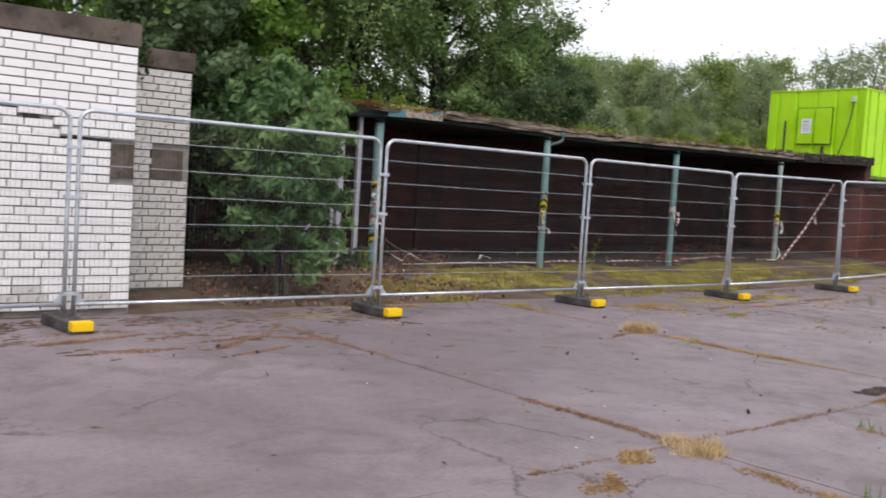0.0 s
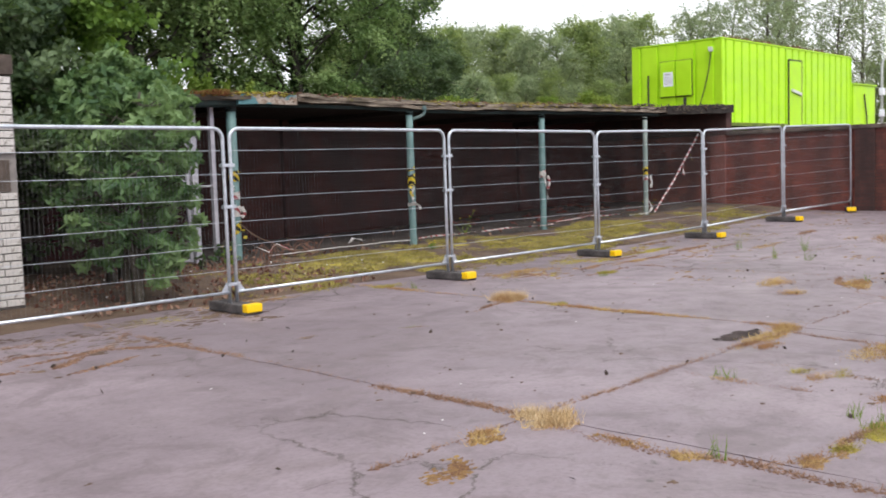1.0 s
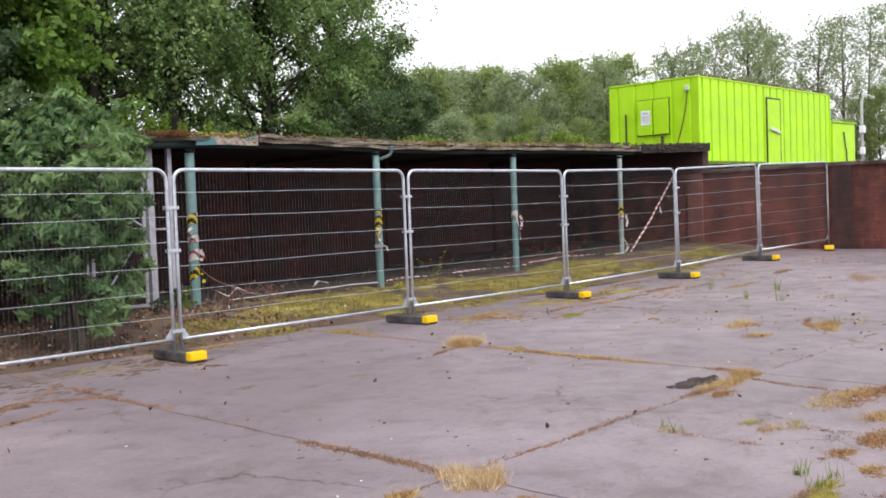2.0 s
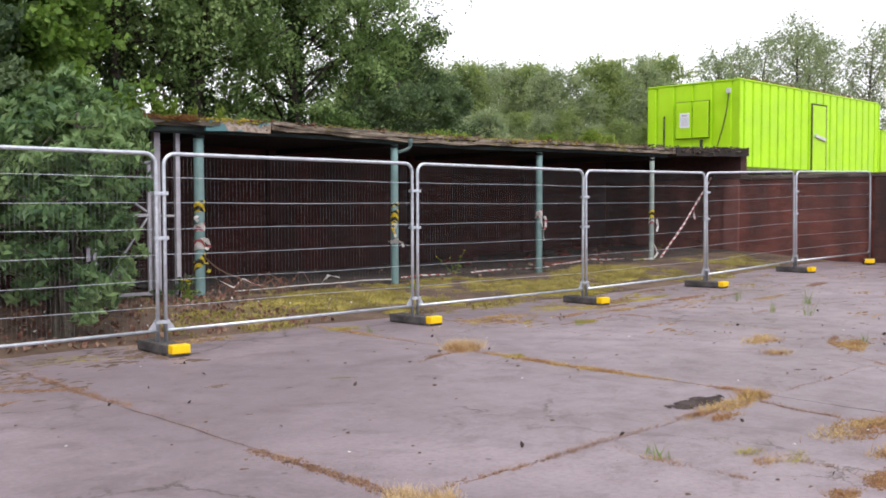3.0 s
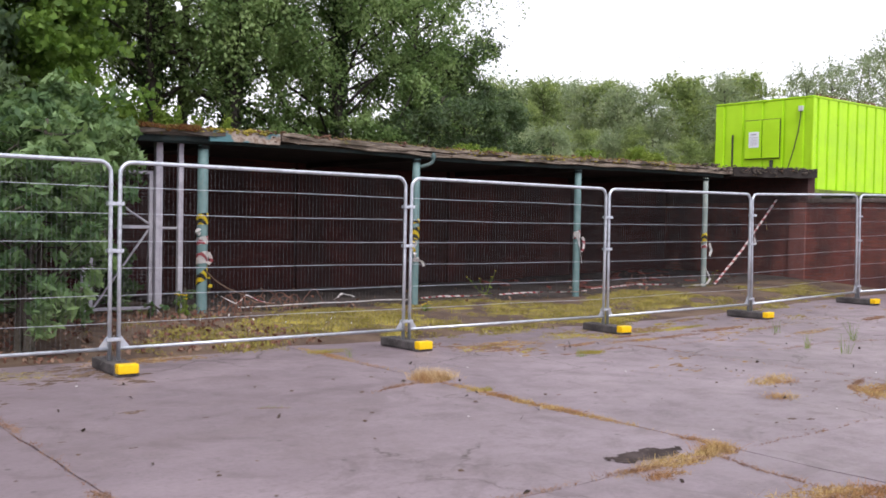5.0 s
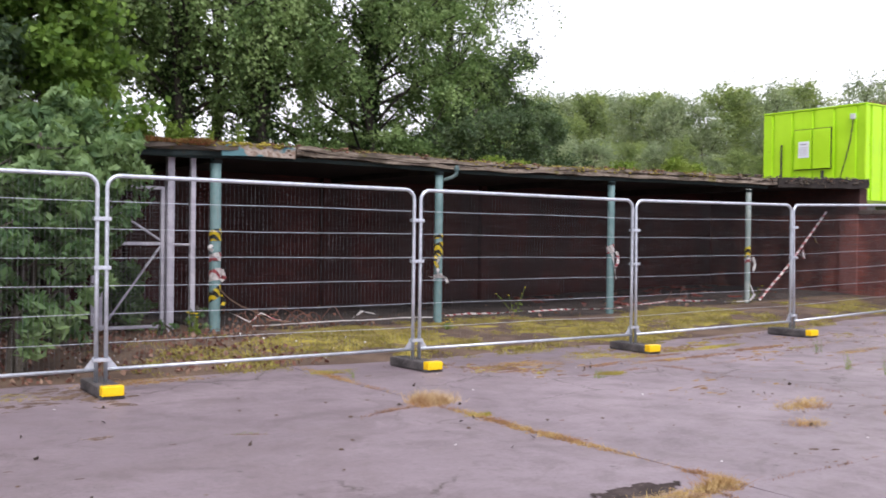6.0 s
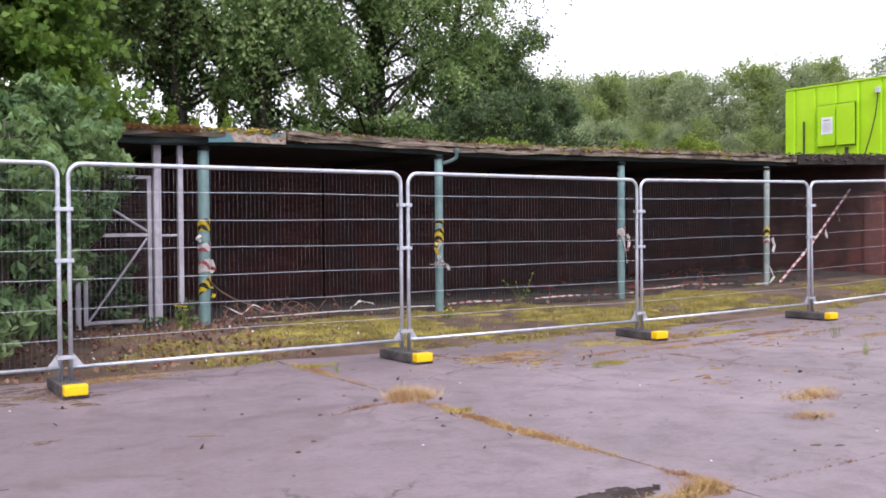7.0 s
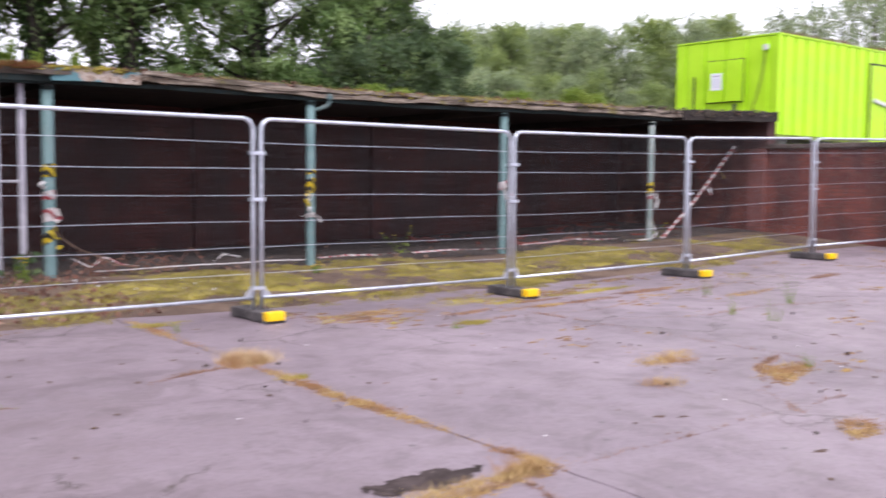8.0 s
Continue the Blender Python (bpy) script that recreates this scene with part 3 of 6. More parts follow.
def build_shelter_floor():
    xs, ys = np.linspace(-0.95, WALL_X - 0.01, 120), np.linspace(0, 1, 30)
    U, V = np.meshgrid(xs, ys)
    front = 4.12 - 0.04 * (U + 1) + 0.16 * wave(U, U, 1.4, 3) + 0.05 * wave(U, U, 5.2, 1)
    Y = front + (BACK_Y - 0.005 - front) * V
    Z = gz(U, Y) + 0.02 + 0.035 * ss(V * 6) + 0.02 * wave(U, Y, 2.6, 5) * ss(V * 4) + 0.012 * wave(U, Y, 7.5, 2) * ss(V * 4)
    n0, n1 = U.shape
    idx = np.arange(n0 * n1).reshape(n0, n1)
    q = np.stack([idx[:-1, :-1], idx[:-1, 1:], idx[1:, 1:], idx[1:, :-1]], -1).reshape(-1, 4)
    ob = raw("shelter_floor", np.stack([U, Y, Z], -1).reshape(-1, 3), q, DARK_FLOOR, smooth=True)
    tagged(ob, "dark uneven floor of the open shelter", "floor", kind="structure")


build_shelter_floor()


# ---------- temporary fence ----------
FENCE_Y = 0.42
JOINTS = [-10.56, -7.04, -3.52, 0.0, 3.52, 7.04, 10.47, 13.72]


def build_panel(x0, x1, label):
    """One round-top mesh panel between two joints; standing height 2 m."""
    w = x1 - x0 - 0.09
    a, b, z0, z1, r = 0.0, w, 0.19, 2.0, 0.12
    root = thing("barrier_fence", label, "fence panel", "temporary fence panels")
    arc = [(a + r - r * math.cos(t), 0, z1 - r + r * math.sin(t)) for t in np.linspace(0, math.pi / 2, 7)]
    arc2 = [(b - r + r * math.sin(t), 0, z1 - r + r * math.cos(t)) for t in np.linspace(0, math.pi / 2, 7)]
    bm = bmesh.new()
    tube(bm, [(a, 0, 0.05), (a, 0, 1.0)] + arc + arc2 + [(b, 0, 1.0), (b, 0, 0.05)], 0.0205, 10)
    part("frame", bm, GALV, root, "galvanised tube frame with rounded corners", smooth=True)
    bm = bmesh.new()
    tube(bm, [(a, 0, z0), (b, 0, z0)], 0.0175, 10)
    part("bottom_rail", bm, GALV, root, smooth=True)
    # corner plates on the bottom rail
    for x, s in ((a, 1), (b, -1)):
        bm = bmesh.new()
        for y in (-0.003, 0.003):
            v = [bm.verts.new(p) for p in ((x + s * 0.01, y, z0 + 0.14), (x + s * 0.01, y, z0 - 0.01), (x + s * 0.13, y, z0 - 0.01))]
            bm.faces.new(v if y < 0 else v[::-1])
        bm.verts.ensure_lookup_table()
        for k in range(3):
            l = (k + 1) % 3
            bm.faces.new((bm.verts[k], bm.verts[k + 3], bm.verts[l + 3], bm.verts[l]))
        part("corner_plate", bm, GALV, root)
    # long wires
    rows = np.linspace(z0 + 0.25, z1 - 0.24, 6)
    for z in rows:
        bm = bmesh.new()
        pts = [(x, 0.004 * math.sin(3 * x + z * 5), z + 0.004 * math.sin(2.2 * x + z * 9)) for x in np.linspace(a, b, 12)]
        tube(bm, pts, 0.0036, 4, caps=False)
        part("long_wire", bm, GALV, root)
    # close vertical wires, in one mesh
    vs, fs = [], []
    for k, x in enumerate(np.arange(a + 0.045, b - 0.02, 0.045)):
        inset = min(x - a, b - x)
        top = z1 if inset >= r else z1 - r + math.sqrt(max(0, r * r - (r - inset) ** 2))
        h = 0.001
        o = len(vs)
        vs += [(x - h, -h, z0), (x + h, -h, z0), (x, h, z0), (x - h, -h, top), (x + h, -h, top), (x, h, top)]
        fs += [(o, o + 1, o + 4, o + 3), (o + 1, o + 2, o + 5, o + 4), (o + 2, o, o + 3, o + 5)]
    stuff(raw("mesh_infill", vs, fs, WIRE, root))
    return root


panel_cache = {}
for i in range(len(JOINTS) - 1):
    w = round(JOINTS[i + 1] - JOINTS[i], 2)
    g0, g1 = float(gz(JOINTS[i], FENCE_Y)), float(gz(JOINTS[i + 1], FENCE_Y))
    spot = pose(JOINTS[i] + 0.045, FENCE_Y, g0 + 0.035, 0, -math.degrees(math.atan2(g1 - g0, w)), -3.7 if i == len(JOINTS) - 2 else 0)
    if w in panel_cache:
        copy_thing(panel_cache[w], spot)
    else:
        panel_cache[w] = build_panel(0, w, "galvanised steel mesh fence panel with rounded top corners")
        panel_cache[w].matrix_basis = spot


def build_foot():
    root = thing("rubber_block", "black recycled rubber fence foot with yellow end", "fence base", "rubber fence feet")
    bm = bmesh.new()
    box(bm, -0.115, 0.115, 0.1, 0.76, 0.005, 0.11, 0.02)
    part("block", bm, RUBBER, root)
    bm = bmesh.new()
    box(bm, -0.1, 0.1, 0.0, 0.102, 0.028, 0.12, 0.014)
    part("reflector", bm, YELLOW, root, "bright yellow reflective end cap")
    bm = bmesh.new()
    box(bm, -0.11, 0.11, 0.02, 0.102, 0.004, 0.027, 0.004)
    part("foot_lip", bm, RUBBER, root)
    for y in (0.2, 0.3, 0.56, 0.66):
        bm = bmesh.new()
        tube(bm, [(0, y, 0.108), (0, y, 0.114)], 0.028, 10)
        part("socket", bm, RUBBER, root)
    return root


def build_clamp():
    root = thing("coupler", "steel coupler joining two fence panels", "clamp", "fence couplers")
    bm = bmesh.new()
    box(bm, -0.078, 0.078, -0.031, -0.024, -0.018, 0.018, 0.003)
    box(bm, -0.078, 0.078, 0.024, 0.031, -0.018, 0.018, 0.003)
    box(bm, -0.08, -0.072, -0.03, 0.03, -0.018, 0.018, 0.003)
    box(bm, 0.072, 0.08, -0.03, 0.03, -0.018, 0.018, 0.003)
    part("bracket", bm, GALV, root)
    bm = bmesh.new()
    tube(bm, [(0, -0.05, 0), (0, 0.045, 0)], 0.008, 6)
    part("bolt", bm, GALV, root)
    return root


foot = clamp = None
for i, x in enumerate(JOINTS[1:]):
    g = float(gz(x, 0.3))
    turn = (2.0, -1.5, 1.0, -2.5, 1.5, 0.5, -1.0)[i]
    m = pose(x, 0.02, g, 0, 0, turn) if i < 6 else pose(12.98, -0.06, float(gz(13.2, 0)), 0, 0, -67)
    if foot is None:
        foot = build_foot()
        foot.matrix_basis = m
    else:
        copy_thing(foot, m)
    if i == 6:
        continue
    for z in (0.32, 1.2, 1.66):
        m = pose(x, FENCE_Y, g + z + 0.03 * math.sin(i * 3 + z))
        if clamp is None:
            clamp = build_clamp()
            clamp.matrix_basis = m
        else:
            copy_thing(clamp, m)


# ---------- galvanised gate beside the shelter ----------
def build_gate():
    root = thing("metal_gate", "galvanised steel gate with mesh infill and diagonal braces", "gate")
    x0, x1, y, zb, zt = -2.41, -1.575, 4.42, 0.2, 2.16
    for name, x, yy, w in (("gate_post", -1.485, 4.38, 0.05), ("gate_post", -1.2, 4.28, 0.036), ("gate_post", -2.5, 4.44, 0.03)):
        bm = bmesh.new()
        box(bm, x - w, x + w, yy - w, yy + w, 0.02, 2.6, 0.005)
        part(name, bm, DULLGALV, root, "square galvanised post")
    for xa in (x0, x1):
        bm = bmesh.new()
        box(bm, xa - 0.026, xa + 0.026, y - 0.022, y + 0.022, zb, zt, 0.004)
        part("stile", bm, DULLGALV, root)
    for z in (zb + 0.03, 1.37, zt - 0.02):
        bm = bmesh.new()
        box(bm, x0 + 0.022, x1 - 0.022, y - 0.02, y + 0.02, z - 0.022, z + 0.022, 0.004)
        part("rail", bm, DULLGALV, root)
    for a, b in (((x0 + 0.03, zb + 0.04), (x1 - 0.03, 1.33)), ((x0 + 0.03, 1.92), (x1 - 0.03, 1.42))):
        bm = bmesh.new()
        tube(bm, [(a[0], y, a[1]), (b[0], y, b[1])], 0.016, 6)
        part("brace", bm, DULLGALV, root)
    bm = bmesh.new()
    tube(bm, [(-1.44, 4.36, 1.36), (-1.23, 4.29, 1.36)], 0.018, 6)
    part("tie_rail", bm, DULLGALV, root)
    vs, fs = [], []

    def wire(p, q, h=0.001):
        o = len(vs)
        d = (Vector(q) - Vector(p)).normalized()
        s = d.cross(Vector((0, 1, 0))).normalized() * h
        for c in (p, q):
            vs.extend([tuple(Vector(c) - s), tuple(Vector(c) + s), (c[0], c[1] + h, c[2])])
        fs.extend([(o, o + 1, o + 4, o + 3), (o + 1, o + 2, o + 5, o + 4), (o + 2, o, o + 3, o + 5)])

    for x in np.arange(x0 + 0.05, x1, 0.05):
        wire((x, y, zb), (x, y, zt))
    for z in np.arange(zb + 0.05, zt, 0.05):
        wire((x0, y, z), (x1, y, z))
    stuff(raw("mesh_infill", vs, fs, WIRE, root))


build_gate()


# ---------- lime green site cabin on the upper level ----------
def ribbed(bm, length, height, pitch, depth):
    """A sheet in the x-z plane, facing -y, with pressed vertical ribs."""
    x = pitch * 0.5
    prof = [(0.0, 0.0)]
    while x < length - pitch * 0.3:
        prof += [(x - 0.05, 0.0), (x - 0.04, depth), (x + 0.04, depth), (x + 0.05, 0.0)]
        x += pitch
    prof.append((length, 0.0))
    low = [bm.verts.new((px, py, 0)) for px, py in prof]
    top = [bm.verts.new((px, py, height)) for px, py in prof]
    for k in range(len(prof) - 1):
        bm.faces.new((low[k], low[k + 1], top[k + 1], top[k]))
    return bm


def build_cabin():
    X0, X1, Y0, Y1, Z0, Z1 = 16.52, 26.1, 5.0, 8.05, 2.5, 5.06
    root = thing("site_cabin", "bright lime green steel site cabin standing behind the wall", "cabin")
    bm = bmesh.new()
    box(bm, X0 + 0.09, X1 - 0.03, Y0 + 0.09, Y1 - 0.03, Z0 + 0.08, Z1 - 0.03)
    part("body", bm, CABIN, root)
    bm = ribbed(bmesh.new(), X1 - X0, Z1 - Z0 - 0.14, 0.5, 0.055)
    side = part("side_sheet", bm, CABIN, root, "ribbed steel side")
    side.location = (X0, Y0 + 0.02, Z0 + 0.08)
    bm = ribbed(bmesh.new(), Y1 - Y0, Z1 - Z0 - 0.14, 0.62, 0.03)
    end = part("end_sheet", bm, CABIN, root, "flatter steel end wall")
    end.matrix_basis = pose(X0 + 0.02, Y1, Z0 + 0.08, 0, 0, -90)
    # roof with a shallow rise and a worn edge
    bm = bmesh.new()
    box(bm, X0 + 0.004, X1, Y0 + 0.004, Y1, Z1 - 0.05, Z1 - 0.005, 0.012)
    part("roof", bm, CABIN, root)
    for y in (Y0 + 0.01, Y1 - 0.05):
        bm = bmesh.new()
        box(bm, X0 - 0.015, X1 + 0.015, y - 0.03, y + 0.03, Z0, Z0 + 0.1, 0.008)
        part("base_beam", bm, RUSTED, root, "grimy rusted base beam")
    for x in (X0, X1):
        bm = bmesh.new()
        box(bm, x - 0.03, x + 0.05, Y0 - 0.012, Y0 + 0.05, Z0 + 0.1, Z1 - 0.06, 0.008)
        part("corner_post", bm, CABIN, root)
    # stubs that carry the cabin
    for x in (16.8, 18.9, 20.6, 21.9, 23.2, 25.8):
        bm = bmesh.new()
        box(bm, x - 0.22, x + 0.22, Y0 + 0.02, Y0 + 0.34, BANK - 0.12, Z0, 0.01)
        part("support_block", bm, DARKSTEEL, root, "dark block under the cabin")
    # door
    dx0, dx1, dz0, dz1 = 20.96, 21.88, 2.54, 4.62
    bm = bmesh.new()
    box(bm, dx0, dx1, Y0 - 0.03, Y0 + 0.02, dz0, dz1, 0.01)
    door = part("door", bm, CABIN, root, "flush lime green steel door")
    for a in ((dx0 - 0.05, dx0 - 0.01, dz0, dz1 + 0.04), (dx1 + 0.01, dx1 + 0.05, dz0, dz1 + 0.04), (dx0 - 0.05, dx1 + 0.05, dz1 + 0.01, dz1 + 0.05)):
        bm = bmesh.new()
        box(bm, a[0], a[1], Y0 - 0.028, Y0 + 0.01, a[2], a[3])
        part("door_frame", bm, DARKSTEEL, door, "dark gap round the door")
    bm = bmesh.new()
    box(bm, -0.36, 0.36, -0.03, 0.03, -0.05, 0.05, 0.01, pose(21.42, Y0 - 0.06, 3.62, 0, 9, 0))
    part("lock_bar", bm, GREYPOLE, door, "grey locking bar across the door")
    # shuttered window on the end wall
    wy0, wy1, wz0, wz1 = 5.98, 7.02, 3.46, 4.5
    bm = bmesh.new()
    for s, (a, b) in enumerate(((wy0, 6.48), (6.52, wy1))):
        box(bm, X0 - 0.055, X0 + 0.01, a, b, wz0, wz1, 0.008)
    shut = part("window_shutter", bm, CABIN, root, "closed two-leaf steel shutter")
    bm = bmesh.new()
    for a in ((wy0 - 0.022, wy1 + 0.022, wz1 + 0.004, wz1 + 0.02), (wy0 - 0.022, wy1 + 0.022, wz0 - 0.02, wz0 - 0.004), (wy0 - 0.022, wy0 - 0.006, wz0, wz1), (wy1 + 0.006, wy1 + 0.022, wz0, wz1)):
        box(bm, X0 - 0.02, X0 + 0.005, a[0], a[1], a[2], a[3])
    part("shutter_frame", bm, DARKSTEEL, shut)
    bm = bmesh.new()
    box(bm, X0 - 0.063, X0 - 0.057, 6.58, 6.9, 3.76, 4.19)
    sheet = part("notice", bm, PAPER, shut, "white printed notice")
    bm = bmesh.new()
    box(bm, X0 - 0.067, X0 - 0.064, 6.66, 6.83, 4.1, 4.13)
    for k in range(6):
        box(bm, X0 - 0.067, X0 - 0.064, 6.62 + 0.02 * (k % 2), 6.86, 4.03 - 0.04 * k, 4.037 - 0.04 * k)
    part("print", bm, INK, sheet)
    # slots and conduit on the end wall
    bm = bmesh.new()
    box(bm, X0 - 0.03, X0 + 0.01, 7.44, 7.475, 2.5, 4.15, 0.006)
    part("vent_strip", bm, DARKSTEEL, root, "dark vertical strip")
    bm = bmesh.new()
    box(bm, X0 - 0.05, X0 + 0.01, 6.17, 6.24, 2.5, 3.4, 0.006)
    part("duct", bm, DARKSTEEL, root, "dark duct below the shutter")
    bm = bmesh.new()
    tube(bm, [(X0 - 0.03, 5.35, 4.7), (X0 - 0.035, 5.36, 4.5), (X0 - 0.03, 5.42, 4.1), (X0 - 0.035, 5.55, 3.6), (X0 - 0.03, 5.72, 3.1), (X0 - 0.03, 5.86, 2.7)], 0.014, 6)
    part("cable", bm, DARKSTEEL, root, "black hanging cable")
    bm = bmesh.new()
    box(bm, X0 - 0.07, X0 + 0.01, 5.29, 5.41, 4.66, 4.8, 0.012)
    part("junction_box", bm, GREYPOLE, root, "small grey junction box")
    return root


build_cabin()


def build_cabin_litter():
    rng = np.random.default_rng(55)
    n = 420
    x = rng.uniform(16.5, 26.1, n)
    x = x[wave(x, x, 1.3, 4) > rng.uniform(-0.9, 0.6, n)]
    c = np.stack([x, 5.03 + np.abs(rng.normal(size=len(x))) * 0.12, 5.085 + np.abs(rng.normal(size=len(x))) * 0.02], -1)
    tagged(leaves_mesh("leaf_litter", c, 0.075, DEADLEAF, None, rng, 1.6), "dead leaves and twigs along the cabin roof edge", "leaf litter", kind="stuff")


def build_generator():
    root = thing("generator_box", "smaller lime green steel plant box beside the cabin", "plant box")
    bm = bmesh.new()
    box(bm, 26.35, 28.5, 5.0, 6.6, 2.3, 4.08, 0.03)
    part("body", bm, CABIN, root)
    bm = bmesh.new()
    box(bm, 26.3, 28.55, 4.95, 6.65, 4.081, 4.13, 0.01)
    part("lid", bm, CABIN, root)
    for x in (26.6, 28.2):
        bm = bmesh.new()
        box(bm, x - 0.15, x + 0.15, 5.1, 6.5, BANK - 0.1, 2.3)
        part("skid", bm, DARKSTEEL, root)
    bm = bmesh.new()
    tube(bm, [(27.3, 4.96, 3.75), (27.36, 4.95, 3.4), (27.5, 4.95, 3.0), (27.55, 4.95, 2.5)], 0.026, 8)
    part("hose", bm, DARKSTEEL, root, "black hanging hose")


build_generator()


def build_lamp_post():
    root = thing("lamp_post", "grey steel lamp post with curved arm and camera", "lamp post")
    x, y = 33.0, 6.35
    bm = bmesh.new()
    tube(bm, [(x, y, BANK - 0.1), (x, y, 5.2), (x + 0.02, y - 0.03, 5.42), (x + 0.07, y - 0.1, 5.56), (x + 0.16, y - 0.2, 5.58), (x + 0.24, y - 0.3, 5.52)], [0.065, 0.05, 0.045, 0.04, 0.04, 0.04], 10)
    part("pole", bm, GREYPOLE, root, smooth=True)
    bm = bmesh.new()
    box(bm, x + 0.17, x + 0.33, y - 0.42, y - 0.26, 5.42, 5.53, 0.03)
    part("lantern", bm, GREYPOLE, root)
    for z, w in ((4.0, 0.13), (3.1, 0.11)):
        bm = bmesh.new()
        box(bm, x - w, x + 0.08, y - w, y + 0.08, z, z + 0.3, 0.03)
        part("camera_box", bm, PAPER, root, "white box clamped to the pole")


build_lamp_post()


# ---------- white brick building with two steps in its front ----------
def build_white_building():
    root = thing("white_building", "flat-roofed white brick outbuilding with a stepped crack", "building")
    bm = bmesh.new()
    box(bm, -12.0, -6.175, 1.15, 7.4, -0.1, 2.76)
    part("front_wall_core", bm, MORTAR, root, "dark mortar behind the brick face")
    bm = bmesh.new()
    box(bm, -6.17, -5.03, 2.32, 7.4, -0.1, 2.7)
    part("rear_wall_core", bm, MORTAR, root, "dark mortar behind the brick face")
    # stained concrete roof edges
    bm = bmesh.new()
    box(bm, -12.05, -6.165, 1.095, 7.45, 2.77, 3.0, 0.01)
    part("roof_edge", bm, COPING, root, "brown stained concrete roof edge")
    bm = bmesh.new()
    box(bm, -6.16, -5.02, 2.265, 7.45, 2.71, 2.93, 0.01)
    part("roof_edge", bm, COPING, root, "brown stained concrete roof edge")
    # blocked square openings
    for x0, x1, y in ((-6.44, -6.19, 1.12), (-5.51, -5.12, 2.29)):
        bm = bmesh.new()
        box(bm, x0, x1, y, y + 0.035, 1.42, 1.765)
        part("vent_panel", bm, COPING, root, "square panel of dull brown board")
    # the open stepped crack, its inner shade put in as near-black strips
    bm = bmesh.new()
    levels = ((-6.44, -7.03, 20), (-7.03, -7.15, 21), (-7.15, -7.28, 22), (-7.28, -8.2, 23))
    for x1, x0, row in levels:
        z = 0.11 + 0.0856 * row
        box(bm, x0 - 0.015, x1, 1.107, 1.16, z - 0.05, z - 0.003)
        if row < 23:
            box(bm, x0 - 0.013, x0 + 0.003, 1.109, 1.159, z - 0.008, z + 0.07)
    part("crack", bm, SHADE_GRIME, root, "open crack stepping through the brickwork, its shade put in as dark strips")
    # bricks on shared meshes
    lens, H, COURSE = (0.262, 0.125, 0.19), 0.0728, 0.0856
    shapes = {}
    for mat_key, material in (("w", WHITE_BRICK), ("g", GREY_BRICK)):
        for kind, l in enumerate(lens):
            bm = bmesh.new()
            box(bm, 0, l, 0, 0.05, 0, H)
            top = [e for e in bm.edges if all(v.co.y < 0.01 for v in e.verts)]
            bmesh.ops.bevel(bm, geom=top, offset=0.004, segments=1, affect="EDGES")
            me = bpy.data.meshes.new("brick")
            bm.to_mesh(me)
            bm.free()
            me.materials.append(material)
            shapes[mat_key, kind] = me
    rnd = random.Random(4)

    def course_run(xa, xb, y, z, key, row, hole, crack):
        x = xb
        while x > xa:
            roll = rnd.random()
            kind = 1 if roll < 0.13 else 2 if (roll < 0.2 or (x == xb and row % 2)) else 0
            l = lens[kind]
            x -= l + 0.013
            zz = z
            if crack and z < crack(x + l / 2) - 0.01:
                zz = z - 0.034
            if hole and x + l > hole[0] - 0.01 and x < hole[1] + 0.01 and z + H > hole[2] and z < hole[3]:
                if x > hole[0] - 0.02:
                    continue
                x_end = x + l
                x = hole[0] - 0.004 - (lens[1] if x_end - hole[0] < 0.14 else l)
                if x_end - hole[0] < 0.14:
                    kind = 1
            dirty = key == "w" and rnd.random() < (0.75, 0.45, 0.2)[row] if row < 3 else False
            ob = new("brick", shapes["g" if dirty else key, kind])
            ob.parent = root
            ob.location = (x, y - 0.05 + rnd.uniform(-0.002, 0.002), zz + rnd.uniform(-0.0015, 0.0015))

    def crack(x):
        """Courses under the stepped crack have settled; it climbs from the vent to the far corner."""
        return 0.11 + COURSE * (20 + sum(x < c for c in (-7.03, -7.15, -7.28)))

    for row in range(31):
        course_run(-8.2, -6.185, 1.15, 0.11 + row * COURSE, "w", row, (-6.44, -6.19, 1.42, 1.765), crack)
    for row in range(30):
        course_run(-6.05, -5.045, 2.32, 0.13 + row * COURSE, "g", row + 1, (-5.51, -5.12, 1.42, 1.765), None)


build_white_building()


# ---------- vegetation ----------
def leaves_mesh(name, centres, size, material, parent, rng, aspect=1.6, droop=0.0, tri=False):
    """Small leaf blades at the given places, each a folded kite of two faces."""
    n = len(centres)
    d = rng.normal(size=(n, 3))
    d[:, 2] -= droop
    d /= np.linalg.norm(d, axis=1)[:, None] + 1e-9
    s = np.cross(d, rng.normal(size=(n, 3)))
    s /= np.linalg.norm(s, axis=1)[:, None] + 1e-9
    up = np.cross(d, s)
    L = size * rng.uniform(0.6, 1.35, n)[:, None]
    w = L / aspect * 0.5
    a = centres - d * L * 0.5
    b = centres + d * L * 0.5
    fold = up * w * 0.35
    l = centres - d * L * 0.08 + s * w + fold
    r = centres - d * L * 0.08 - s * w + fold
    v = np.stack([a, l, b, r], 1).reshape(-1, 3)
    if tri:
        v = np.stack([a, l, b - s * w * 0.5], 1).reshape(-1, 3)
        return stuff(raw(name, v, np.arange(3 * n).reshape(-1, 3), material, parent))
    o = np.arange(n) * 4
    f = np.concatenate([np.stack([o, o + 1, o + 2], -1), np.stack([o, o + 2, o + 3], -1)])
    return stuff(raw(name, v, f, material, parent))


def limb_points(p, q, rng, bend=0.12, n=6):
    p, q = np.array(p, float), np.array(q, float)
    t = np.linspace(0, 1, n)[:, None]
    off = rng.normal(size=3) * bend * np.linalg.norm(q - p)
    return p + (q - p) * t + np.sin(t * math.pi) * off


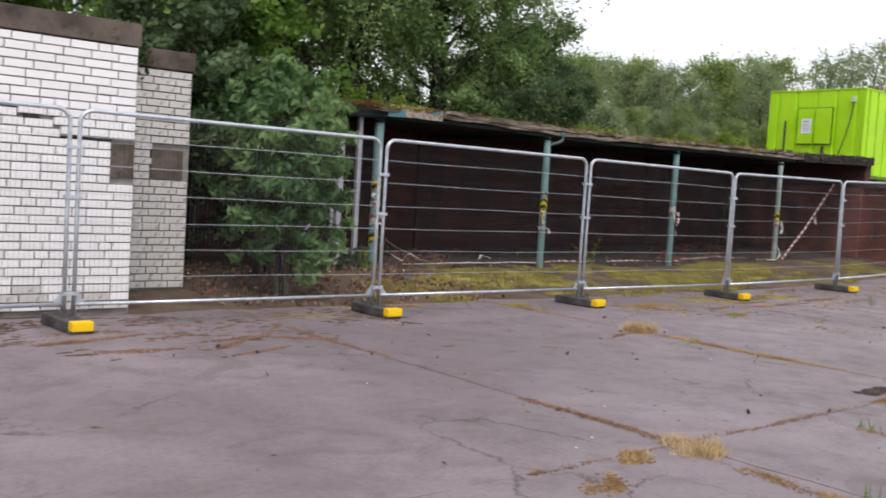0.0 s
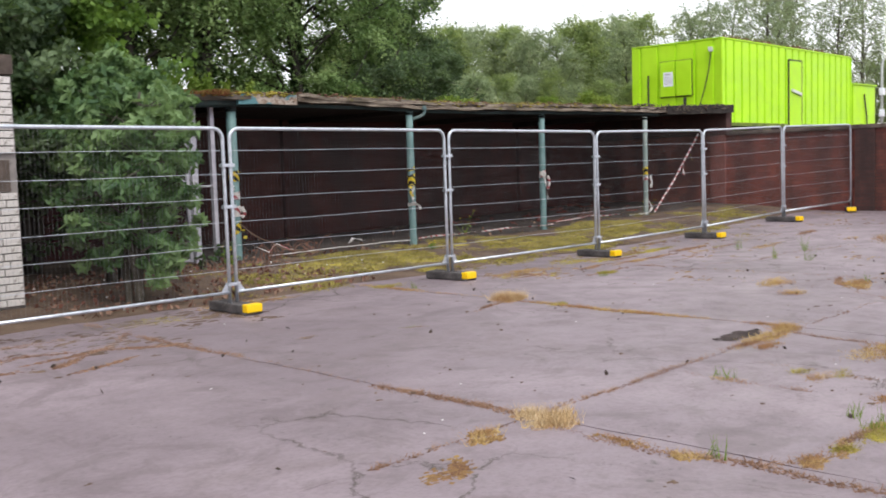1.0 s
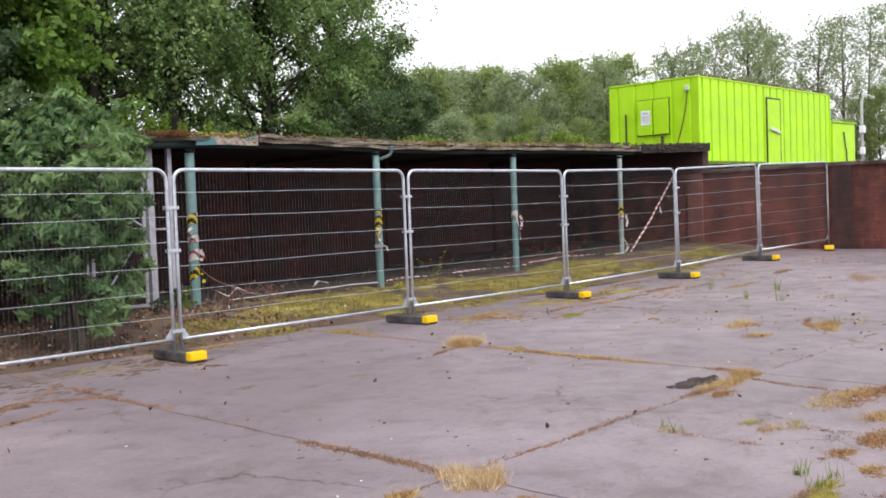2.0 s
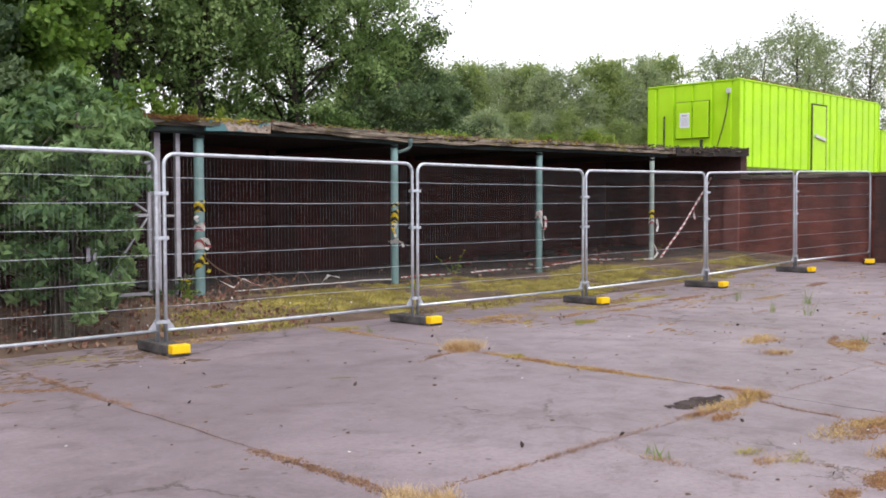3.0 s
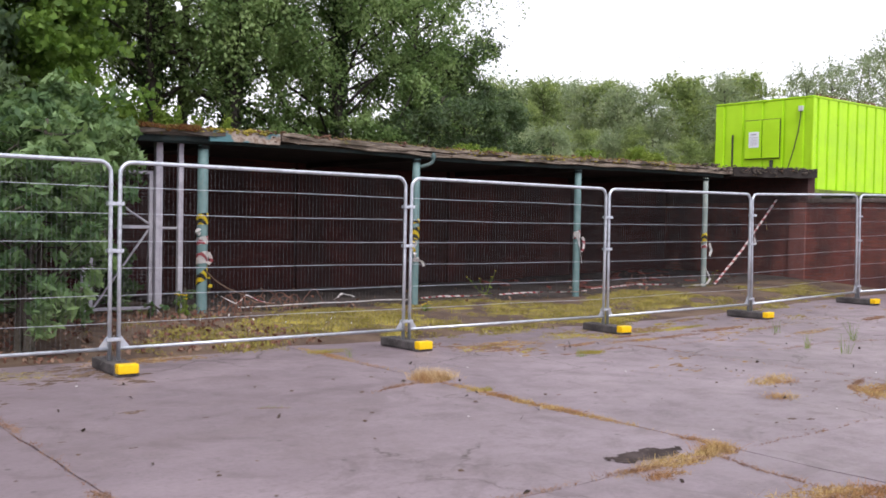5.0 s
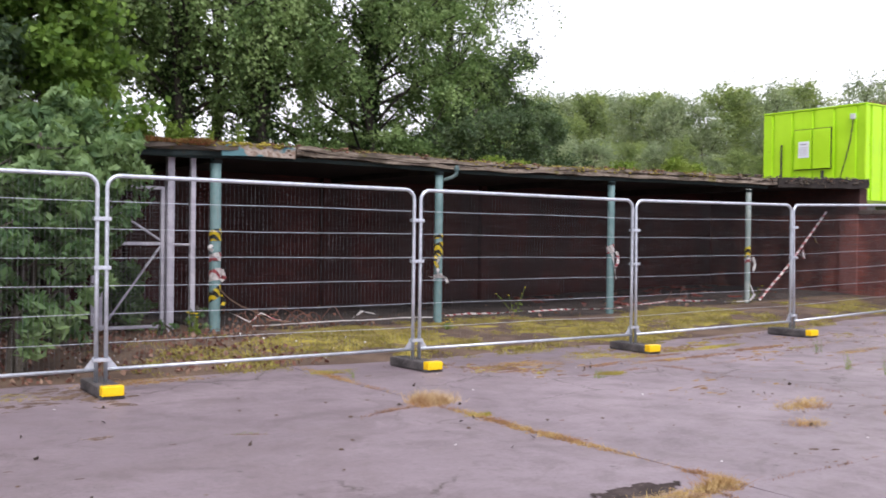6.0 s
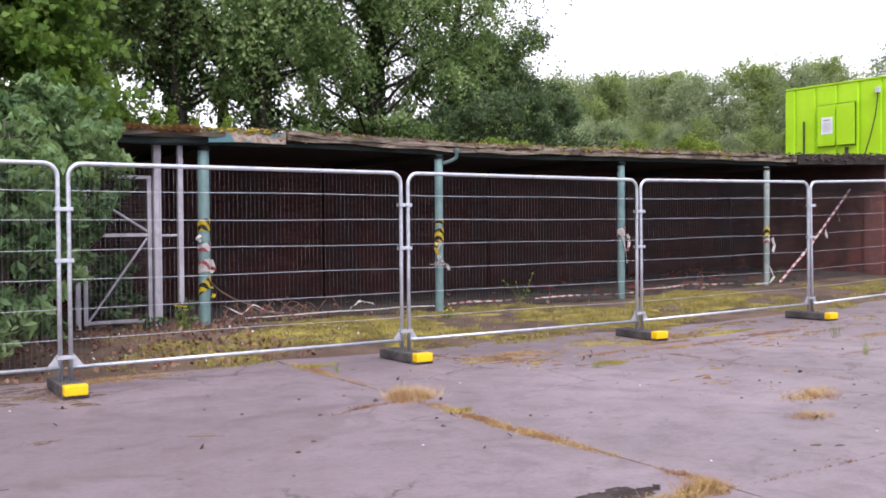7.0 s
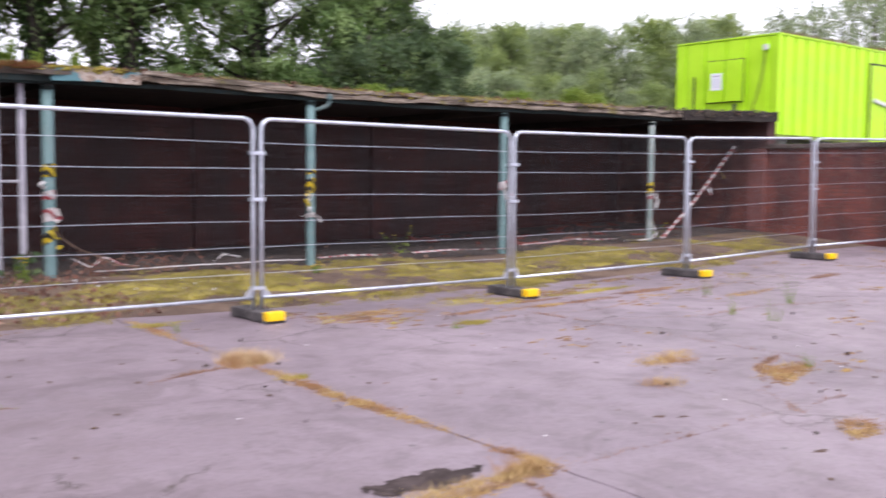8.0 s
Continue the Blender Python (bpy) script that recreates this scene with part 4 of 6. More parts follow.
def tree(name, label, base, height, crown_r, crown_lo, seed, leaf, bark, n_limbs=26, n_twigs=9, per_twig=60, leaf_size=0.07, trunk_r=0.13,
         droop=0.3, spread=0.22, stems=1, category="tree", aspect=1.5, hang=0.0, lean=(0, 0), clump=0.0):
    rng = np.random.default_rng(seed)
    root = thing(name, label, category, at=base)
    trunk = bmesh.new()
    limbs = bmesh.new()
    cents = []
    top_pts = []
    for s in range(stems):
        foot_p = np.array([rng.normal() * 0.15 * (stems > 1), rng.normal() * 0.15 * (stems > 1), -0.15])
        tip = np.array([lean[0] + rng.normal() * crown_r * (0.12 if stems == 1 else 0.4), lean[1] + rng.normal() * crown_r * (0.12 if stems == 1 else 0.4), height * rng.uniform(0.82, 0.97)])
        pts = limb_points(foot_p, tip, rng, 0.03, 9)
        tube(trunk, pts, [trunk_r * (1 - 0.9 * k / 8) + 0.01 for k in range(9)], 9)
        top_pts.append(pts)
    for k in range(n_limbs):
        pts = top_pts[k % stems]
        f = crown_lo / height + (1 - crown_lo / height) * ((k + rng.uniform(0, 1)) / n_limbs)
        f = min(f, 0.985)
        i = f * 8
        j = int(min(i, 7))
        p = pts[j] + (pts[j + 1] - pts[j]) * (i - j)
        az = k * 2.4 + rng.uniform(-0.5, 0.5)
        g = (f - crown_lo / height) / max(1e-3, 1 - crown_lo / height)
        reach = crown_r * (0.45 + 0.75 * math.sin(math.pi * min(1, 0.2 + 0.8 * g))) * rng.uniform(0.65, 1.15) * (1 - 0.45 * g)
        rise = reach * rng.uniform(0.05, 0.75)
        q = p + np.array([math.cos(az) * reach, math.sin(az) * reach, rise])
        lp = limb_points(p, q, rng, 0.1)
        tube(limbs, lp, [trunk_r * (0.2 if clump else 0.34) * (1 - 0.8 * c / 5) * (1 - 0.5 * g) + 0.004 for c in range(6)], 5)
        for t in range(n_twigs):
            u = rng.uniform(0.42, 1.0)
            i2 = u * 5
            j2 = int(min(i2, 4))
            a = lp[j2] + (lp[j2 + 1] - lp[j2]) * (i2 - j2)
            b = a + rng.normal(size=3) * spread * crown_r * np.array([1, 1, 0.7])
            b[2] -= hang * rng.uniform(0.3, 1.0)
            tube(limbs, [a, (a + b) / 2 + rng.normal(size=3) * 0.03, b], [0.008, 0.006, 0.003], 3, caps=False)
            m = int(per_twig * rng.uniform(0.5, 1.4))
            tt = rng.uniform(0.1, 1.05, m)[:, None]
            c = a + (b - a) * tt + rng.normal(size=(m, 3)) * spread * crown_r * 0.34 * np.array([1, 1, 0.75])
            if clump:
                # a rounded tuft, denser at its skin, trailing below
                u3 = rng.normal(size=(m, 3))
                u3 /= np.linalg.norm(u3, axis=1)[:, None]
                c = b + u3 * (clump * rng.uniform(0.6, 1.3) * rng.uniform(0.35, 1.1, m) ** 0.6)[:, None] * np.array([1, 1, 0.8])
            if hang:
                c[:, 2] -= rng.uniform(0, hang, m) * (0.6 if not clump else 0.45 * (rng.random() < 0.6))
            cents.append(c)
    part("trunk", trunk, bark, root, smooth=True)
    stuff(part("branchwork", limbs, bark, root))
    stuff(leaves_mesh("crown", np.concatenate(cents), leaf_size, leaf, root, rng, aspect, droop))
    return root


def strand_tree(name, label, base, height, crown_r, crown_lo, seed, leaf, bark, n_limbs, n_strands, per, leaf_size, trunk_r,
                length=0.9, sag=0.8, steep=0.6, ivy=0.0, category="tree", aspect=1.4, jitter=0.06, single=False, lean=(0, 0), bushy=0.35):
    """A tree with rising limbs and leafy strands that arch over and hang."""
    rng = np.random.default_rng(seed)
    root = thing(name, label, category, at=base)
    trunk, limbs = bmesh.new(), bmesh.new()
    tip = np.array([lean[0] + rng.normal() * 0.1 * crown_r, lean[1] + rng.normal() * 0.1 * crown_r, height * 0.95])
    stem = limb_points((0, 0, -0.15), tip, rng, 0.025, 9)
    tube(trunk, stem, [trunk_r * (1 - 0.9 * k / 8) + 0.012 for k in range(9)], 10)
    cents = []
    for k in range(n_limbs):
        g = (k + rng.uniform(0, 1)) / n_limbs
        f = min(0.985, crown_lo / height + (1 - crown_lo / height) * g)
        j = int(min(f * 8, 7))
        p = stem[j] + (stem[j + 1] - stem[j]) * (f * 8 - j)
        az = k * 2.4 + rng.uniform(-0.6, 0.6)
        reach = crown_r * (0.5 + 0.6 * math.sin(math.pi * min(1, 0.15 + 0.8 * g))) * rng.uniform(0.55, 1.2) * (1 - 0.5 * g * g)
        q = p + np.array([math.cos(az) * reach, math.sin(az) * reach, reach * steep * rng.uniform(0.4, 1.5)])
        lp = limb_points(p, q, rng, 0.09)
        tube(limbs, lp, [trunk_r * 0.26 * (1 - 0.8 * c / 5) * (1 - 0.6 * g) + 0.004 for c in range(6)], 5)
        for t in range(n_strands):
            u = rng.uniform(0.2, 1.0) ** 0.7
            j2 = int(min(u * 5, 4))
            a = lp[j2] + (lp[j2 + 1] - lp[j2]) * (u * 5 - j2)
            out = rng.normal(size=3) + np.array([math.cos(az), math.sin(az), 0.5]) * 0.8
            out /= np.linalg.norm(out)
            span = length * rng.uniform(0.45, 1.25)
            drop = sag * rng.uniform(0.5, 1.3)

            def along(v):
                return a + out * span * v + np.array([0, 0, -1.0]) * drop * span * v * v

            tube(limbs, [along(v) for v in (0, 0.5, 1.0)], [0.007, 0.005, 0.002], 3, caps=False)
            m = int(per * rng.uniform(0.5, 1.5))
            v = rng.uniform(0.05, 1.05, m)[:, None]
            c = a + out * span * v + np.array([[0, 0, -1.0]]) * drop * span * v * v
            loose = rng.random((m, 1)) < bushy
            c = c + rng.normal(size=(m, 3)) * np.where(loose, jitter * 2.6, jitter)
            cents.append(c)
    if ivy:
        m = 5200
        zz = rng.uniform(0, 0.55 * height, m)
        an = rng.uniform(0, 6.283, m)
        rad = ivy * (0.75 + 0.35 * np.sin(3 * an + 2.2 * zz)) * rng.uniform(0.5, 1.15, m)
        cx, cy = np.interp(zz, stem[:, 2], stem[:, 0]), np.interp(zz, stem[:, 2], stem[:, 1])
        leaves_mesh("ivy", np.stack([cx + rad * np.cos(an), cy + rad * np.sin(an), zz], -1), 0.09, LEAF_IVY, root, rng, 1.2, 0.5)
    part("trunk", trunk, bark, root, smooth=True)
    stuff(part("branchwork", limbs, bark, root))
    leaves_mesh("crown", np.concatenate(cents), leaf_size, leaf, root, rng, aspect, 0.5, single)
    return root


# tall birches on the bank behind the shelter
BT = "tall birch with drooping green crown behind the shelter"
B = dict(length=0.95, sag=0.85, steep=0.7)
strand_tree("birch_tree", BT, (2.2, 9.9, BANK), 9.5, 2.7, 2.0, 11, LEAF_BIRCH, BIRCHBARK, 62, 13, 92, 0.086, 0.22, ivy=0.34, **B)
strand_tree("birch_tree", BT, (5.3, 10.4, BANK), 9.2, 2.6, 0.5, 12, LEAF_BIRCH, BIRCHBARK, 64, 13, 96, 0.084, 0.16, ivy=0.22, **B)
strand_tree("birch_tree", "birch with thin hanging twigs behind the shelter", (7.5, 11.2, BANK), 10.0, 2.1, 1.2, 13, LEAF_BIRCH, BIRCHBARK, 56, 12, 62, 0.075, 0.13, length=1.1, sag=1.0, steep=0.8)
strand_tree("birch_tree", "tall birch with an ivy-clad trunk", (0.9, 10.6, BANK), 10.0, 2.4, 1.7, 14, LEAF_BIRCH, BIRCHBARK, 52, 12, 84, 0.086, 0.2, ivy=0.3, **B)
strand_tree("birch_tree", "tall birch with dense green crown", (-1.5, 11.3, BANK), 10.0, 2.7, 0.6, 19, LEAF_BIRCH, BIRCHBARK, 60, 12, 84, 0.09, 0.18, ivy=0.3, **B)
strand_tree("sycamore_tree", "broad green sycamore behind the white building", (-5.6, 9.6, BANK), 9.0, 3.0, 0.3, 15, LEAF_SYCAMORE, BARK, 60, 13, 62, 0.13, 0.2, length=0.8, sag=0.35, steep=0.55, aspect=1.15, jitter=0.1)
strand_tree("sycamore_tree", "broad green sycamore behind the white building", (-9.5, 10.5, BANK), 9.0, 3.0, 0.3, 16, LEAF_SYCAMORE, BARK, 46, 10, 36, 0.14, 0.2, length=0.8, sag=0.35, steep=0.55, aspect=1.15, jitter=0.1)
strand_tree("birch_tree", "birch at the back of the thicket", (3.6, 15.5, BANK), 10.5, 2.6, 4.0, 17, LEAF_BIRCH, BIRCHBARK, 48, 10, 70, 0.105, 0.17, **B)
strand_tree("birch_tree", "birch at the back of the thicket", (-2.9, 16.5, BANK), 10.5, 2.6, 2.6, 18, LEAF_BIRCH, BIRCHBARK, 48, 10, 70, 0.105, 0.17, **B)
strand_tree("birch_tree", "birch at the back of the thicket", (0.6, 17.5, BANK), 10.8, 2.6, 4.4, 20, LEAF_BIRCH, BIRCHBARK, 44, 10, 70, 0.105, 0.17, **B)

build_cabin_litter()

# shrubs right of the birches
WS = "grey-green willow shrub behind the shelter"
tree("willow_shrub", WS, (9.3, 10.2, BANK), 4.15, 1.3, 0.1, 21, LEAF_DARK, BARK, 34, 8, 110, 0.11, 0.06, 0.2, 0.24, 3, "shrub", 2.6)
tree("willow_shrub", WS, (11.4, 11.2, BANK), 3.2, 1.15, 0.1, 22, LEAF_DARK, BARK, 30, 8, 110, 0.11, 0.06, 0.2, 0.24, 3, "shrub", 2.6)
tree("willow_shrub", WS, (7.0, 9.6, BANK), 2.5, 1.15, 0.1, 23, LEAF_DARK, BARK, 28, 8, 100, 0.1, 0.05, 0.2, 0.24, 3, "shrub", 2.6)
tree("willow_shrub", "low pale green shrub behind the shelter", (13.2, 12.6, BANK), 2.2, 1.2, 0.1, 24, LEAF_HAZED, BARK, 26, 8, 90, 0.1, 0.05, 0.2, 0.26, 3, "shrub", 2.0)
tree("willow_shrub", "low pale green shrub behind the shelter", (16.0, 15.0, BANK), 2.6, 1.4, 0.1, 25, LEAF_HAZED, BARK, 26, 8, 90, 0.11, 0.05, 0.2, 0.26, 3, "shrub", 2.0)
for k, (x, y, h) in enumerate(((3.4, 9.2, 1.1), (5.4, 9.3, 1.6), (6.9, 13.5, 2.2))):
    tree("bramble_shrub", "low green undergrowth under the birches", (x, y, BANK), h, 1.0, 0.1, 30 + k, LEAF_BIRCH, BARK, 18, 7, 70, 0.09, 0.03, 0.2, 0.28, 3, "shrub", 1.6)

rng_ivy = np.random.default_rng(91)
c = rng_ivy.normal(size=(420, 3)) * np.array([0.13, 0.05, 0.1]) + np.array([-5.85, 2.24, 2.8])
tagged(leaves_mesh("ivy_spray", c, 0.07, LEAF_IVY, None, rng_ivy, 1.3, 0.6), "dark ivy hanging over the white building's roof edge", "ivy", kind="stuff")

# buddleia beside the gate
tree("buddleia_bush", "large pale green buddleia bush pushing against the fence", (-3.3, 3.35, 0.1), 3.1, 0.8, 1.15, 41, LEAF_BUSH, BARK, 56, 6, 50, 0.145, 0.05, 0.6, 0.26, 5, "bush", 2.7, clump=0.14)
tree("buddleia_bush", "pale green buddleia bush behind the fence", (-4.0, 1.8, 0.1), 2.6, 0.68, 0.6, 42, LEAF_BUSH, BARK, 38, 6, 40, 0.14, 0.04, 0.6, 0.28, 4, "bush", 2.7, clump=0.13)
tree("sycamore_tree", "young sycamore between the building and the gate", (-3.5, 5.5, 0.15), 6.4, 1.5, 1.8, 43, LEAF_SYCAMORE, BARK, 44, 9, 120, 0.11, 0.07, 0.3, 0.2, 3, "tree", 1.2)

tree("elder_bush", "tall dark green elder behind the buddleia", (-4.5, 4.3, 0.12), 4.9, 1.15, 0.9, 44, LEAF_DARK, BARK, 46, 9, 90, 0.12, 0.06, 0.4, 0.22, 3, "bush", 2.0)

tree("bramble_shrub", "low green weeds growing behind the gate", (-1.85, 5.0, 0.15), 0.95, 0.38, 0.1, 45, LEAF_BUSH, BARK, 16, 6, 30, 0.09, 0.012, 0.2, 0.3, 3, "shrub", 1.8)
tree("bramble_shrub", "low green weeds at the foot of a gate post", (-1.2, 4.0, 0.15), 0.4, 0.13, 0.05, 46, LEAF_BUSH, BARK, 9, 4, 8, 0.07, 0.01, 0.2, 0.3, 3, "shrub", 1.8)
tree("bramble_shrub", "low broad-leaved weeds beside the gate", (-1.75, 3.75, 0.13), 0.2, 0.14, 0.03, 47, LEAF_BUSH, BARK, 7, 3, 6, 0.08, 0.008, 0.2, 0.3, 3, "shrub", 1.5)

# woods in the distance, seen over the shelter roof
rng_far = random.Random(9)
far_kinds = []
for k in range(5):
    ob = strand_tree("far_tree", "slender pale green tree of the distant wood", (30 + 3 * k, 36 + k, BANK), 7.0 + 0.5 * (k % 3), 1.75, 0.5, 60 + k, LEAF_HAZED if k % 2 else LEAF_MID, BARK,
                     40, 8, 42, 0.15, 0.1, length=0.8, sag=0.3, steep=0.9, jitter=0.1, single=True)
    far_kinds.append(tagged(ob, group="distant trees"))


def far_copy(k, az, r, rise):
    """A copy whose top stands a given angle over the eye."""
    ob = copy_thing(far_kinds[k % 5], pose(-8 + r * math.cos(radians(az)), -8.7 + r * math.sin(radians(az)), BANK, 0, 0, rng_far.uniform(0, 360)))
    s = (r * math.tan(radians(rise)) - BANK + 1.5) / (6.9 + 0.5 * (k % 5 % 3))
    wide = s * rng_far.uniform(0.95, 1.3)
    ob.scale = (wide, wide, s)


for k in range(24):
    az = 33.5 + 19 * (k + rng_far.uniform(-0.35, 0.35)) / 24
    far_copy(k, az, rng_far.uniform(40, 54), 7.7 + 0.8 * math.sin(az * 1.9) * rng_far.uniform(0.3, 1) + rng_far.uniform(-0.5, 0.5))
for k in range(14):
    far_copy(k + 2, 31 + 22 * (k + rng_far.uniform(-0.3, 0.3)) / 14, rng_far.uniform(30, 38), rng_far.uniform(4.6, 6.4))
for k in range(12):
    far_copy(k, 12 + 21 * (k + rng_far.uniform(-0.3, 0.3)) / 12, rng_far.uniform(58, 66), rng_far.uniform(5.0, 6.6))
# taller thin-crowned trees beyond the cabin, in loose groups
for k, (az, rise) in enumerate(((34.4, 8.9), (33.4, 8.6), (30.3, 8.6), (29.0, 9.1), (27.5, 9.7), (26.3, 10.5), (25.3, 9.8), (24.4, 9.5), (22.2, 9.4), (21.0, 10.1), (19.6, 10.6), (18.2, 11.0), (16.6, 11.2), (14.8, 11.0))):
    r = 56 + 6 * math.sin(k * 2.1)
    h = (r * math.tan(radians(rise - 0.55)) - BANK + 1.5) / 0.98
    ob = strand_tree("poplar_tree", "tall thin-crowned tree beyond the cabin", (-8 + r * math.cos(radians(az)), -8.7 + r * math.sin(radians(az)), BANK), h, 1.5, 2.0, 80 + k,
                     LEAF_HAZED, BARK, 40, 7, 20 if az > 23 else 15, 0.145, 0.11, length=0.8, sag=0.2, steep=1.1, jitter=0.09, single=True)
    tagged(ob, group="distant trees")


# ---------- small growth: moss, dry grass, weeds ----------
def blades(name, places, heights, width, material, rng, lean=0.5, label="", category="", parent=None, base_z=None):
    """Thin upright blades as triangles."""
    n = len(places)
    p = np.zeros((n, 3))
    p[:, :2] = places
    p[:, 2] = (gz(places[:, 0], places[:, 1]) - 0.006) if base_z is None else base_z
    az = rng.uniform(0, 2 * math.pi, n)
    s = np.stack([np.cos(az), np.sin(az), np.zeros(n)], -1) * (width * rng.uniform(0.6, 1.3, n))[:, None]
    t = np.stack([rng.normal(size=n) * lean, rng.normal(size=n) * lean, np.ones(n)], -1) * np.asarray(heights)[:, None]
    v = np.stack([p - s, p + s, p + t], 1).reshape(-1, 3)
    f = np.arange(3 * n).reshape(-1, 3)
    ob = raw(name, v, f, material, parent)
    ob["kind"] = "stuff"
    if label:
        tagged(ob, label, category)
    return ob


def mound(name, cx, cy, rx, ry, h, material, seed, label, category="moss", turn=0.0, parent=None, lift=0.0):
    """A low uneven cushion lying on the ground, with a ragged outline."""
    rng = np.random.default_rng(seed)
    rings, seg = 7, 30
    ph = rng.uniform(0, 6.28, 5)
    v, f = [], []
    ct, st = math.cos(turn), math.sin(turn)
    for i in range(rings + 1):
        q = i / rings
        for k in range(seg):
            a = 2 * math.pi * k / seg
            e = 1 + 0.22 * math.sin(2 * a + ph[0]) + 0.17 * math.sin(3 * a + ph[1]) + 0.13 * math.sin(5 * a + ph[2]) + 0.1 * math.sin(9 * a + ph[3])
            lx, ly = q * e * rx * math.cos(a), q * e * ry * math.sin(a)
            x, y = cx + lx * ct - ly * st, cy + lx * st + ly * ct
            z = float(gz(x, y)) + h * (1 - q ** 1.6) * (0.75 + 0.5 * rng.random()) - 0.006 * q + lift
            v.append((x, y, z))
    for i in range(rings):
        for k in range(seg):
            l = (k + 1) % seg
            f.append((i * seg + k, i * seg + l, (i + 1) * seg + l, (i + 1) * seg + k))
    return tagged(raw(name, v, f, material, parent, smooth=True), label, category, kind="stuff")


RNG = np.random.default_rng(77)

# band of moss and short grass between slabs and shelter
n = 150000
px, py = RNG.uniform(-3.3, 12.8, n), RNG.uniform(0.85, 4.4, n)
dens = 0.75 * wave(px, py, 1.1, 3) + 0.55 * wave(px, py, 3.2, 1) + 0.46 - np.abs(py - 2.3) * 0.3 - 0.4 * ss((px - 7.5) / 4) - 0.5 * ss((-1.2 - px) / 1.6)
keep = dens > RNG.uniform(0.0, 0.6, n)
pts = np.stack([px[keep], py[keep]], -1)
blades("moss", pts, RNG.uniform(0.012, 0.04, len(pts)), 0.008, MOSSBLADE, RNG, 0.7, "yellow-green moss and short grass along the shelter", "moss", base_z=gz(pts[:, 0], pts[:, 1]) - 0.01 + 0.03 * ss((pts[:, 1] - 0.9) / 0.4))
k = 0
for x in np.arange(-1.6, 11.5, 0.36):
    for y in (1.5, 1.9, 2.3, 2.7, 3.1, 3.5):
        xx, yy = x + RNG.uniform(-0.2, 0.2), y + RNG.uniform(-0.25, 0.25)
        if wave(xx, yy, 1.1, 3) * 0.75 + 0.3 - abs(yy - 2.3) * 0.28 - 0.35 * float(ss((xx - 7.5) / 4)) > 0.05:
            mound("moss_cushion", xx, yy, RNG.uniform(0.14, 0.4), RNG.uniform(0.08, 0.2), 0.02, MOSS, 200 + k, "yellow-green moss cushion", lift=0.008)
            k += 1
# dead leaves and rubbish under the bush and inside the shelter
n = 9000
px, py = RNG.uniform(-5.0, 13.4, n), RNG.uniform(1.1, 7.3, n)
keep = np.where(px < -0.6, py < 4.6, (py > 3.7) & (RNG.random(n) < np.where(px < 1.2, 0.5, 0.16) * np.where(py > 4.6, 0.25, 1.0)))
c = np.stack([px, py, gz(px, py) + 0.03 + 0.03 * ss((py - 4.2) / 0.5) + RNG.uniform(0, 0.02, n)], -1)[keep]
tagged(leaves_mesh("leaf_litter", c, 0.07, DEADLEAF, None, RNG, 1.5), "brown dead leaves and debris on the soil", "leaf litter", kind="stuff")


def cushions(name, bx, by, size, material, rng, parent=None, stretch=1.5):
    """Many small ragged moss cushions in one mesh."""
    vs, fs = [], []
    seg = 9
    for x, y, s in zip(bx, by, size):
        o = len(vs)
        ph = rng.uniform(0, 6.283, 2)
        z = float(gz(x, y))
        vs.append((x, y, z + s * rng.uniform(0.12, 0.4)))
        for q, h in ((0.5, 0.2), (1.0, -0.003)):
            for c in range(seg):
                an = 2 * math.pi * c / seg
                e = s * q * (1 + 0.4 * math.sin(2 * an + ph[0]) + 0.3 * math.sin(3 * an + ph[1]) + rng.normal() * 0.12)
                vs.append((x + stretch * e * math.cos(an), y + e * math.sin(an), z + (h * s * rng.uniform(0.6, 1.3) if h > 0 else h)))
        for c in range(seg):
            d = (c + 1) % seg
            fs += [(o, o + 1 + c, o + 1 + d), (o + 1 + c, o + 1 + seg + c, o + 1 + seg + d), (o + 1 + c, o + 1 + seg + d, o + 1 + d)]
    return stuff(raw(name, vs, fs, material, parent, smooth=True))


